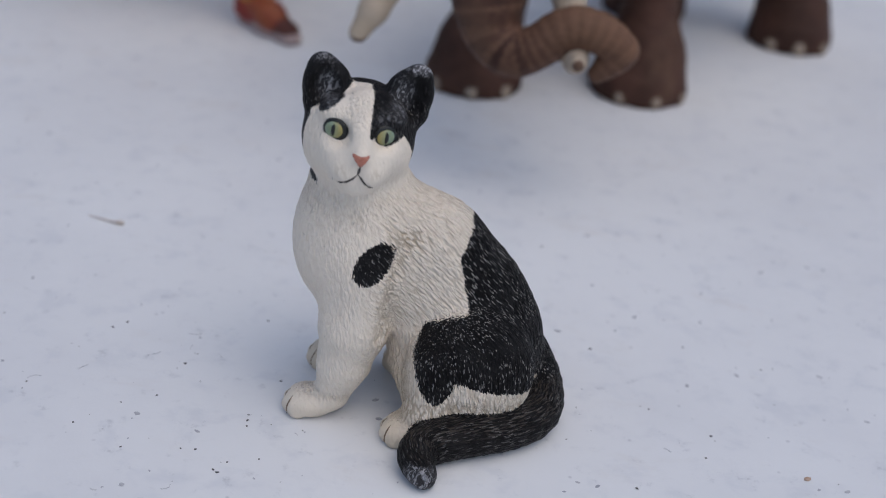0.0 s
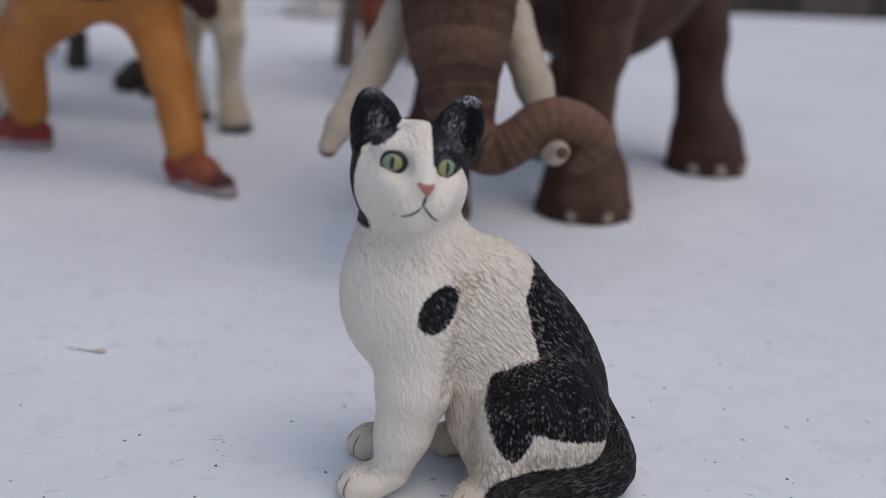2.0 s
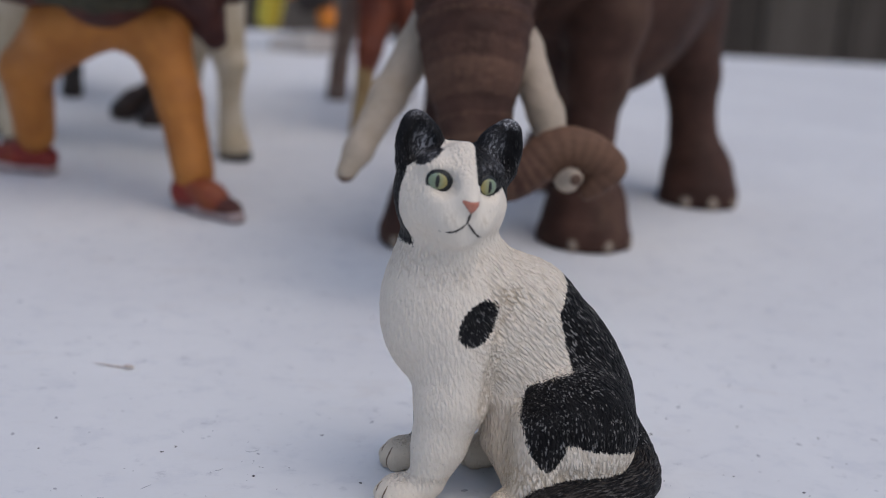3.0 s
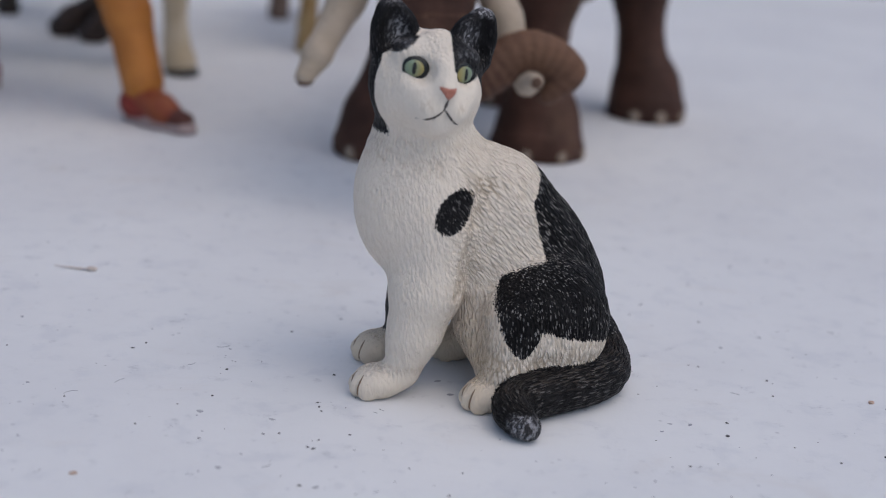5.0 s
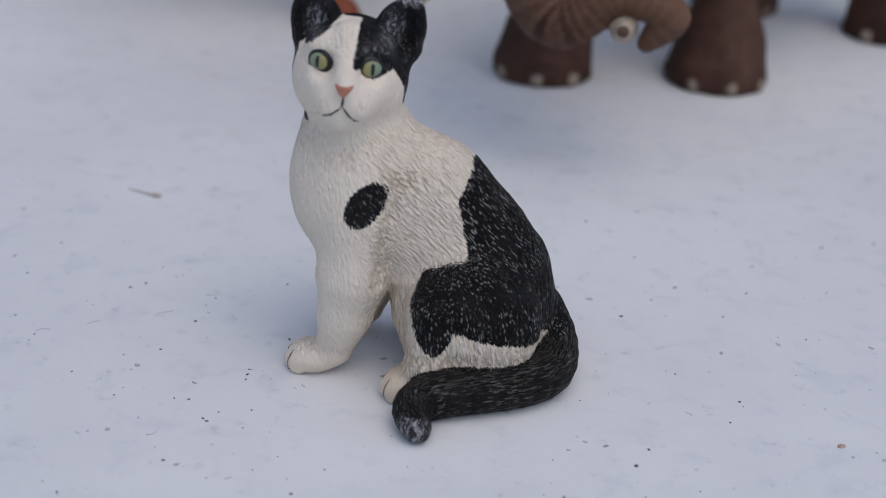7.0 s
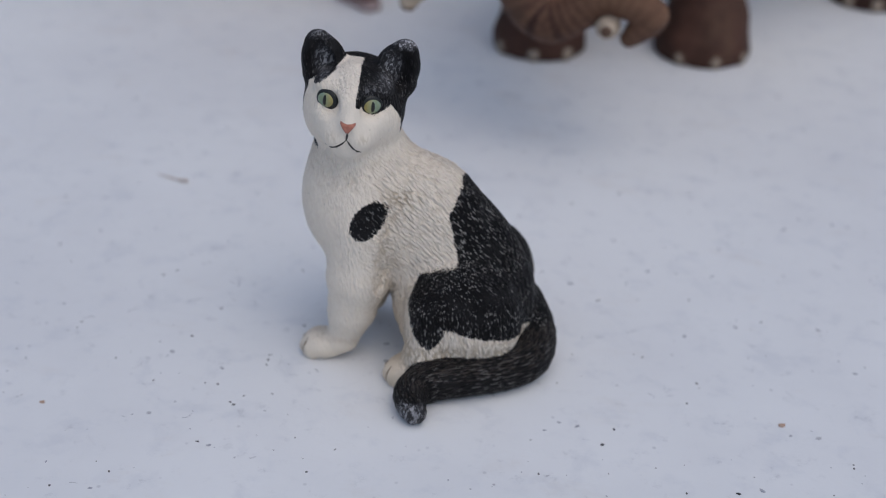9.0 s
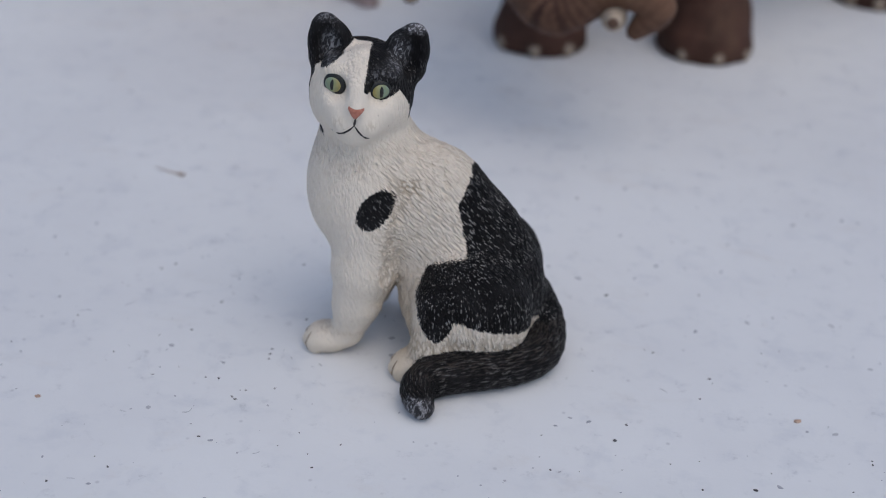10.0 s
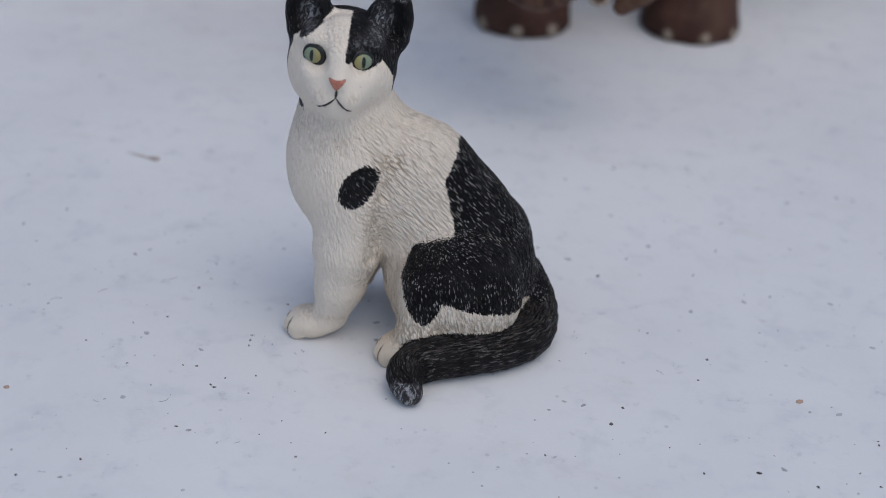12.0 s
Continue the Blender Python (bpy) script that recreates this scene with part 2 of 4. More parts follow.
def limb(p, stations, k=1.0, ring=0.0, pitch=3.0, crest=False):
    """A chain of tapering round limbs through (x, y, z, r); ring: depth of grooves round it, pitch apart. crest: how near a ridge's crest each point lies instead."""
    out, run, near, phase = None, 0.0, None, None
    for a, b in zip(stations, stations[1:]):
        pa, pb = np.array(a[:3], np.float32), np.array(b[:3], np.float32)
        ab = pb - pa
        length = float(np.sqrt(ab @ ab))
        t = np.clip(((p - pa) @ ab) / (length * length), 0, 1)
        d = np.sqrt((((p - pa) - t[..., None] * ab) ** 2).sum(-1)) - (a[3] + (b[3] - a[3]) * t)
        wave = np.abs(np.sin((run + t * length) * math.pi / pitch))
        if crest:
            phase = wave if near is None else np.where(d < near, wave, phase)
            near = d if near is None else np.minimum(d, near)
        if ring:
            d = d + ring * (1 - np.sqrt(wave))
        run += length
        out = d if out is None else join(out, d, k)
    return phase if crest else out


def skin(f, lo, hi, h):
    """Vertices and quads of the surface f = 0 in the box lo to hi, in cells of size h."""
    axes = [np.arange(a, b + h, h, dtype=np.float32) for a, b in zip(lo, hi)]
    n = [len(a) for a in axes]
    v = np.empty(n, np.float32)
    for i, x in enumerate(axes[0]):
        gy, gz = np.meshgrid(axes[1], axes[2], indexing="ij")
        v[i] = f(np.stack([np.full_like(gy, x), gy, gz], -1))
    s = v < 0
    total = np.zeros([m - 1 for m in n] + [3], np.float32)
    count = np.zeros([m - 1 for m in n], np.float32)
    quads = []
    base = np.stack(np.meshgrid(*[np.arange(m - 1) for m in n], indexing="ij"), -1)
    edges = []
    for ax in range(3):
        one = [slice(None)] * 3
        two = [slice(None)] * 3
        one[ax], two[ax] = slice(0, -1), slice(1, None)
        va, vb = v[tuple(one)], v[tuple(two)]
        idx = np.argwhere((va < 0) != (vb < 0))
        a, b = va[tuple(idx.T)], vb[tuple(idx.T)]
        point = idx.astype(np.float32)
        point[:, ax] += a / (a - b)
        o1, o2 = [x for x in range(3) if x != ax]
        for d1 in (0, 1):
            for d2 in (0, 1):
                c = idx.copy()
                c[:, o1] -= d1
                c[:, o2] -= d2
                ok = (c >= 0).all(1) & (c < np.array(count.shape)).all(1)
                np.add.at(total, tuple(c[ok].T), point[ok])
                np.add.at(count, tuple(c[ok].T), 1)
        edges.append((ax, o1, o2, idx, a < 0))
    live = count > 0
    number = np.full(count.shape, -1, np.int64)
    number[live] = np.arange(live.sum())
    verts = total[live] / count[live][:, None] * h + np.array(lo, np.float32)
    for ax, o1, o2, idx, inside in edges:
        keep = (idx[:, o1] > 0) & (idx[:, o2] > 0) & (idx[:, o1] < count.shape[o1]) & (idx[:, o2] < count.shape[o2])
        idx, flip = idx[keep], inside[keep] ^ (ax == 1)
        c = []
        for d1, d2 in ((1, 1), (0, 1), (0, 0), (1, 0)):
            q = idx.copy()
            q[:, o1] -= d1
            q[:, o2] -= d2
            c.append(number[tuple(q.T)])
        q = np.stack(c, 1)
        q[~flip] = q[~flip][:, ::-1]
        quads.append(q)
    for _ in range(2):
        g = slope(f, verts)
        verts = verts - np.clip(f(verts), -h, h)[:, None] * g
    return verts, np.concatenate(quads)


def slope(f, p, e=0.05):
    g = np.stack([f(p + np.array(d, np.float32) * e) - f(p - np.array(d, np.float32) * e) for d in ((1, 0, 0), (0, 1, 0), (0, 0, 1))], -1)
    return g / (np.sqrt((g * g).sum(-1, keepdims=True)) + 1e-9)


def meet(f, start, way, reach=14.0):
    """The first point of the surface along a ray."""
    p, w, gone = np.array(start, np.float32), np.array(way, np.float32), 0.0
    while gone < reach:
        d = float(f(p[None])[0])
        if d < 0.01:
            break
        p, gone = p + w * d * 0.7, gone + d * 0.7
    return p


def dome(c, axes, r, rows=10, cols=20):
    """Vertices and quads of an ellipsoid with the given axes (rows)."""
    v, q = [], []
    for i in range(rows + 1):
        for j in range(cols):
            a, b = math.pi * (i + 0.02) / (rows + 0.04), 2 * math.pi * j / cols
            v.append((r[0] * math.sin(a) * math.cos(b), r[1] * math.cos(a), r[2] * math.sin(a) * math.sin(b)))
    for i in range(rows):
        for j in range(cols):
            q.append((i * cols + j, i * cols + (j + 1) % cols, (i + 1) * cols + (j + 1) % cols, (i + 1) * cols + j))
    return np.array(v, np.float32) @ np.array(axes, np.float32) + np.array(c, np.float32), np.array(q)


def thread(points, radius, sides=6):
    """A thin tube through points, tapering at its ends."""
    pts = [Vector(p) for p in points]
    v, q = [], []
    for i, p in enumerate(pts):
        way = (pts[min(i + 1, len(pts) - 1)] - pts[max(i - 1, 0)]).normalized()
        side = way.orthogonal().normalized()
        other = way.cross(side)
        r = radius * (0.35 if i in (0, len(pts) - 1) else 1)
        for j in range(sides):
            a = 2 * math.pi * j / sides
            v.append(p + side * math.cos(a) * r + other * math.sin(a) * r)
    for i in range(len(pts) - 1):
        for j in range(sides):
            q.append((i * sides + j, i * sides + (j + 1) % sides, (i + 1) * sides + (j + 1) % sides, (i + 1) * sides + j))
    return np.array(v, np.float32), np.array(q)


def cast(name, pieces, mats, origin, fields=None):
    """One mesh object from (verts, quads, slot) pieces in millimetres; fields: values for the vertices of the first piece, others 0."""
    verts = np.concatenate([p[0] for p in pieces])
    shift = np.cumsum([0] + [len(p[0]) for p in pieces])
    quads = np.concatenate([p[1] + s for p, s in zip(pieces, shift)]).astype(np.int32)
    slots = np.concatenate([np.full(len(p[1]), p[2], np.int32) for p in pieces])
    me = bpy.data.meshes.new(name)
    me.vertices.add(len(verts))
    me.vertices.foreach_set("co", ((verts - np.array(origin, np.float32)) / 1000).astype(np.float32).ravel())
    me.loops.add(quads.size)
    me.loops.foreach_set("vertex_index", quads.ravel())
    me.polygons.add(len(quads))
    me.polygons.foreach_set("loop_start", np.arange(0, quads.size, 4, dtype=np.int32))
    me.polygons.foreach_set("material_index", slots)
    me.polygons.foreach_set("use_smooth", np.ones(len(quads), bool))
    for m in mats:
        me.materials.append(m)
    for key, values in (fields or {}).items():
        full = np.zeros(len(verts), np.float32)
        full[: len(values)] = values
        me.attributes.new(key, "FLOAT", "POINT").data.foreach_set("value", full)
    me.update(calc_edges=True)
    me.validate()
    ob = new(name, me)
    ob.location = [c / 1000 for c in origin]
    return ob


def part(name, bm, material, parent=None, label=""):
    """Links a bmesh as one mesh object, under a thing if one is given."""
    me = bpy.data.meshes.new(name)
    bm.to_mesh(me)
    bm.free()
    me.materials.append(material)
    ob = new(name, me)
    ob.parent = parent
    return tagged(ob, label)


def box(x0, x1, y0, y1, z0, z1, bevel=0.0, segments=2):
    bm = bmesh.new()
    bmesh.ops.create_cube(bm, size=1, matrix=Matrix.LocRotScale(((x0 + x1) / 2, (y0 + y1) / 2, (z0 + z1) / 2), None, (x1 - x0, y1 - y0, z1 - z0)))
    if bevel:
        bmesh.ops.bevel(bm, geom=bm.edges[:], offset=bevel, segments=segments, affect="EDGES", profile=0.5)
    return bm


def outline(px, pz, poly):
    """Signed distance to a closed outline in the plane, positive inside."""
    best, inside = np.full(px.shape, 1e9, np.float32), np.zeros(px.shape, bool)
    for (ax, az), (bx, bz) in zip(poly, poly[1:] + poly[:1]):
        ex, ez = bx - ax, bz - az
        t = np.clip(((px - ax) * ex + (pz - az) * ez) / (ex * ex + ez * ez), 0, 1)
        best = np.minimum(best, np.hypot(px - ax - t * ex, pz - az - t * ez))
        cross = ((az > pz) != (bz > pz)) & (px < (bx - ax) * (pz - az) / (bz - az + 1e-9) + ax)
        inside ^= cross
    return np.where(inside, best, -best)


# ---- ground, fence and table ----
bm = bmesh.new()
bmesh.ops.create_grid(bm, x_segments=2, y_segments=2, size=60, matrix=Matrix.Translation((0, 0, -0.74)))
tagged(part("ground", bm, LAWN), "short green lawn under and round the table", "ground", kind="structure")

fence = tagged(new("fence"), "dark weathered wooden board fence behind the table", "fence")
fence.location = (0, 2.15, -0.74)
rng = random.Random(4)
board = box(-0.068, 0.068, -0.011, 0.011, 0.03, 1.86, 0.004, 1)
first = part("board", board, FENCE, fence)
for i in range(-19, 20):
    ob = first if i == -19 else new("board", first.data)
    ob.parent = fence
    ob.location = (i * 0.142, rng.uniform(-0.004, 0.004), rng.uniform(-0.015, 0.015))
for z in (0.4, 1.4):
    part("rail", box(-2.8, 2.8, 0.016, 0.06, z - 0.045, z + 0.045, 0.004, 1), FENCE, fence)

table = tagged(new("table"), "white painted table with a dusty, speckled top", "table")
table.location = (0, 0.2, -0.74)
part("tabletop", box(-0.75, 0.75, -0.52, 0.499, 0.715, 0.74, 0.004, 3), BOARD, table)
for x in (-0.68, 0.68):
    for y in (-0.44, 0.44):
        part("leg", box(x - 0.025, x + 0.025, y - 0.025, y + 0.025, 0, 0.714, 0.004), BOARD, table)
for y in (-0.44, 0.44):
    part("apron", box(-0.65, 0.65, y - 0.01, y + 0.01, 0.64, 0.714, 0.002), BOARD, table)

# ---- the cat figurine: it faces -x, with its head turned to -y ----
MID = 148.0
HEAD = np.array((-4.2, 146.4, 39.8), np.float32)
HR = np.array(Vector((0.987, 0.142, -0.075)).normalized(), np.float32)
HF = np.array(Vector((0.142, -0.987, 0.0)).normalized(), np.float32)
HU = np.cross(HF, HR) * -1.0 if np.cross(HF, HR)[2] < 0 else np.cross(HF, HR)
FRAME = np.stack([HR, HF, HU])


def of_head(u, v, w):
    return HEAD + u * HR + v * HF + w * HU


def tilted(a):
    a = radians(a)
    return ((math.cos(a), 0, -math.sin(a)), (0, 1, 0), (math.sin(a), 0, math.cos(a)))


def cat_head(p):
    q = (p - HEAD) @ FRAME.T
    a = q.copy()
    a[..., 0] = np.abs(a[..., 0])
    d = ball(q, (0, -0.6, 0.0), (6.55, 6.6, 5.25))
    d = join(d, ball(a, (2.65, 1.2, -2.6), (3.7, 4.6, 3.8)), 2.4)
    d = join(d, ball(a, (1.25, 6.2, -2.8), (2.2, 2.8, 2.0)), 1.8)
    d = join(d, limb(q, [(0, 3.6, 4.0, 1.9), (0, 6.4, 1.6, 1.5), (0, 8.5, -0.3, 0.95)]), 2.2)
    d = join(d, ball(a, (2.0, 4.7, -0.8), (2.4, 2.5, 2.0)), 2.0)
    d = join(d, ball(q, (0, 5.6, -4.7), (2.1, 2.5, 1.6)), 1.6)
    d = join(d, ball(a, (2.9, 3.5, 3.0), (2.2, 1.8, 1.2)), 1.6)
    d = carve(d, ball(a, (2.95, 6.9, 1.4), (1.6, 1.5, 1.4)), 0.9)
    # ears: flattened cones, hollowed from the front
    a = q * np.array((1, 1.5, 1), np.float32)
    a[..., 0] = np.abs(q[..., 0] - 0.4)
    ear = limb(a, [(4.45, -0.3, 3.1, 3.3), (5.1, -0.2, 5.2, 2.65), (5.75, -0.2, 7.0, 1.6)])
    ear = carve(ear, limb(a, [(4.75, 2.9, 3.8, 2.35), (5.25, 2.6, 5.3, 1.95), (5.75, 2.3, 6.7, 1.05)]), 0.4) / 1.2
    return join(d, ear, 0.9), q


CAT_TAIL = bent([(20.0, 149.6, 8.4, 2.9), (22.0, 147.6, 4.8, 3.0), (21.9, 143.6, 3.1, 3.0), (18.4, 139.9, 2.9, 2.95), (13, 137.1, 2.85, 2.85), (9.0, 135.0, 2.7, 2.7), (7.0, 133.1, 2.5, 2.5), (7.2, 130.8, 2.2, 2.15), (8.1, 129.3, 1.75, 1.65)], 3)


BELLY = [(5.2, 146.3, 13, 4.3), (5.9, 145.2, 8.4, 4.0), (7.2, 142.3, 4.2, 3.3)]


def m_at(p, back, inward):
    """Mirrored to the far side, with a shift along the body and towards its middle."""
    q = p.copy()
    q[..., 0] -= back
    q[..., 1] = 2 * MID - p[..., 1] - inward
    return q


def cat_shape(p):
    m = p.copy()
    m[..., 1] = MID - np.abs(m[..., 1] - MID)
    d = ball(p, (7.8, MID - 0.5, 17.3), (15.4, 6.4, 10.1), tilted(46))
    d = join(d, ball(p, (4.3, MID - 0.6, 25.0), (8.0, 5.8, 6.3)), 1.8)
    d = join(d, ball(p, (13.5, MID - 0.5, 9.2), (7.7, 7.9, 9.2)), 3.0)
    d = join(d, ball(p, (-3.6, MID - 1.0, 24.3), (8.25, 8.0, 10.4)), 4.0)
    d = join(d, limb(p, [(-3.4, MID - 0.4, 27, 7.3), (-4.2, MID - 1.0, 35.5, 5.6)]), 1.9)
    d = join(d, limb(p, BELLY, 1.5), 1.5)
    d = join(d, ball(m, (12.4, 141.6, 10.2), (8.2, 5.1, 8.8)), 1.2)
    # the far legs stand a little nearer to the middle, the far forepaw further back
    for fore, hind in ((p, p), (m_at(p, 1.4, 0.0), m_at(p, -1.4, 3.0))):
        d = join(d, limb(hind, [(8.2, 139.6, 11.5, 3.6), (7.4, 138.7, 4.5, 2.8), (11.5, 139.2, 2.6, 2.6)]), 1.6)
        d = join(d, ball(hind, (5.15, 138.3, 1.9), (3.2, 2.8, 2.2)), 1.2)
        shoulder = limb(fore, [(-1.6, 143.0, 22, 4.9), (-2.9, 142.6, 14, 4.2), (-3.9, 142.4, 8.5, 3.1), (-5.2, 142.3, 3.4, 2.35)], 2.0)
        d = join(d, shoulder, 0.45 + 1.6 * np.clip((-1 - p[..., 0]) / 3, 0, 1))
        d = join(d, ball(fore, (-8.1, 142.3, 1.9), (3.2, 2.75, 2.2)), 1.3)
        for paw, cx, cy, out in ((fore, -8.1, 142.3, 2.35), (hind, 5.15, 138.3, 2.3)):
            for k in (-0.95, -0.32, 0.32, 0.95):
                d = join(d, ball(paw, (cx - out * math.cos(k), cy + out * math.sin(k) * 0.95, 1.35), (1.35, 0.78, 1.45)), 0.16)
    tail = limb(p, CAT_TAIL, 0.2)
    d = join(d, tail, 0.5 + 0.8 * np.clip((p[..., 1] - 143) / 5, 0, 1))
    head, q = cat_head(p)
    d = join(d, head, 1.3)
    return np.maximum(d, 0.02 - p[..., 2])


FOLD = [(3.6, 28.6), (2.2, 25.2), (1.7, 21.5), (1.2, 17.5), (0.6, 14.0)]


def cat_fields(v):
    x, y, z = v.T
    q = (v - HEAD) @ FRAME.T
    u, f, w = q.T
    on_head = np.clip((cat_head(v)[0] < 0.25) * 1.0, 0, 1)
    # the saddle patch over back and thigh
    back = [(9.6, 33), (10.8, 28.2), (9.7, 25), (10.7, 21.3), (11.4, 18.7), (8.7, 17.8), (6.1, 16.5), (5.0, 13.6), (5.8, 10.4), (7.3, 8.0), (8.8, 7.3), (10.2, 9.0), (10.7, 10.8), (14, 9.9), (17.6, 9.3), (20.4, 8.6), (21.2, 7.7), (21.5, 6.2), (21.7, 4), (30, 4), (30, 32)]
    coat = outline(x, z, back)
    # the spot on the shoulder
    sx, sz = (x + 0.72) * 0.64 + (z - 24.9) * 0.77, -(x + 0.72) * 0.77 + (z - 24.9) * 0.64
    coat = np.maximum(coat, np.where(y < MID, 1.6 * (1 - np.hypot(sx / 3.05, sz / 1.95)), -5))
    tail = limb(v, CAT_TAIL, 0.2)
    far, run, tail_run, tail_side, tail_rise = np.full(len(v), 99.0), 0.0, np.zeros(len(v)), np.zeros(len(v)), np.zeros(len(v))
    for a, b in zip(CAT_TAIL, CAT_TAIL[1:]):
        pa, ab = np.array(a[:3]), np.array(b[:3]) - np.array(a[:3])
        length = np.linalg.norm(ab)
        t = np.clip((v - pa) @ ab / length ** 2, 0, 1)
        off = v - pa - t[:, None] * ab
        dist = np.linalg.norm(off, axis=1)
        here, side = dist < far, np.array((ab[1], -ab[0], 0)) / (np.hypot(ab[0], ab[1]) + 1e-6)
        far = np.where(here, dist, far)
        tail_run, tail_side, tail_rise = np.where(here, run + t * length, tail_run), np.where(here, off @ side, tail_side), np.where(here, off[:, 2], tail_rise)
        run += length
    on_tail = np.where(z < 7.5, np.clip(0.45 - tail, -3, 3), -3)
    coat = np.maximum(coat, on_tail)
    # far foreleg
    coat = np.maximum(coat, np.where((y > 150) & (x < 0), np.minimum.reduce([z - 4.5, 12.5 - z, -2.4 - x]), -5))
    # head: both ears, a mask round one eye, a stripe down each cheek
    body_coat = np.where(on_head > 0, -5, coat)
    ears = w - 4.3 - np.where(u < 0, (u + 2.6) * 0.75 + 0.4, 9)
    mask = np.minimum.reduce([u - 0.65 - 0.03 * w, w - 0.15 - np.where(u < 2.85, 0.85, 0.45) * np.abs(u - 2.85), 12 - w])
    near = cat_head(v)[0]
    stripe = np.where(u < 0, np.minimum.reduce([1.7 - 0.1 * w - f, f + 4.5, w + 7.2, 4 - w, -3 - u]), np.minimum.reduce([3.5 + 0.5 * w - f, f + 4.5, w + 4.0, 5 - w, u - 3]))
    crown = np.minimum(w - 4.4, -0.6 - f)
    head_coat = np.maximum.reduce([ears, mask, stripe, crown])
    coat = np.where(on_head > 0, head_coat, np.where((near < 2.2) & (u < 0), np.maximum(body_coat, stripe), body_coat))
    face = np.clip(0.95 - 0.095 * f + 0.10 * np.clip(w - 1, 0, 4), 0.12, 0.5) * np.where(w > 4.2 + np.where(np.abs(u) < 2, 3, 0), 0.3, 1)
    blend = np.clip(near / 3.0, 0, 1)
    fluffy = face + (1 - face) * blend * blend * (3 - 2 * blend)
    chest = np.clip((2.0 - x) / 4, 0, 1) * np.clip((33 - z) / 5, 0, 1)
    fluffy = fluffy * (1 - 0.48 * chest)
    fluffy = np.where(z < 4.5, np.clip((z - 2.2) / 2.3, 0.3, 1), fluffy)
    fluffy = np.maximum(fluffy, np.where(tail < 0.6, 0.9, 0))
    lying = np.clip((0.5 - tail) * 3, 0, 1) * (z < 7)
    # sheen inside the ears, put into the colour, then chipped tail and ear tips
    worn_sheen = np.clip(1.0 - np.hypot((np.abs(u) - 4.4) / 1.7, (w - 5.0) / 2.6), 0, 1) * np.where(u > 0, 1.0, 0.75) * (f > 0) * on_head
    worn_sheen = np.maximum(worn_sheen, 0.3 * np.exp(-((u - 2.6) / 1.3) ** 2 - ((w - 3.4) / 0.7) ** 2) * on_head)
    worn_sheen = np.maximum(worn_sheen, np.clip((129.7 - y) / 1.3, 0, 0.9) * (z < 3.4))
    worn_sheen = np.maximum(worn_sheen, on_head * np.clip((w - 7.5) * 1.5, 0, 1) * np.where(u > 5.2, 1.7, 0.4))
    fold = np.full(len(v), 99.0)
    for (ax, az), (bx, bz) in zip(FOLD, FOLD[1:]):
        t = np.clip(((x - ax) * (bx - ax) + (z - az) * (bz - az)) / ((bx - ax) ** 2 + (bz - az) ** 2), 0, 1)
        fold = np.minimum(fold, np.hypot(x - ax - t * (bx - ax), z - az - t * (bz - az)))
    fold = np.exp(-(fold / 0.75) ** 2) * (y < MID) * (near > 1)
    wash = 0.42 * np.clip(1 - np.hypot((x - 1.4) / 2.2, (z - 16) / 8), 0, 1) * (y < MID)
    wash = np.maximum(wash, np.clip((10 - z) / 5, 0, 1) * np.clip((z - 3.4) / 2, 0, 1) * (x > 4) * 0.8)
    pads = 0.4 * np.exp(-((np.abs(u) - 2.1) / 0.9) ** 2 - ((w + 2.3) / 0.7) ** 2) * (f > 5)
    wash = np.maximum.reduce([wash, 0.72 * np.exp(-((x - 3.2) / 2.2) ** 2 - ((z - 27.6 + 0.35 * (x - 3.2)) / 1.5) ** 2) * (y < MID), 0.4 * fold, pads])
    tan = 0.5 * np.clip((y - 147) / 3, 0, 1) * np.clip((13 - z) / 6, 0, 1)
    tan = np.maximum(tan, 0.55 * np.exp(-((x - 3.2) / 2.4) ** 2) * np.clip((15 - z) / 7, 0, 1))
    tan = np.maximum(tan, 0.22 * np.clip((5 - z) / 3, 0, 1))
    return {"fold": fold, "tan": tan, "tail_run": tail_run, "tail_side": tail_side, "tail_rise": tail_rise, "coat": coat, "fluffy": fluffy, "worn_sheen": worn_sheen, "wash": wash, "tail": lying, "flank": np.clip((z - 13) / 4, 0, 1) * np.clip((x + 3) / 4, 0, 1) * (near > 0.6), "top": np.clip((z - 3.4) / 1.5, 0, 1)}


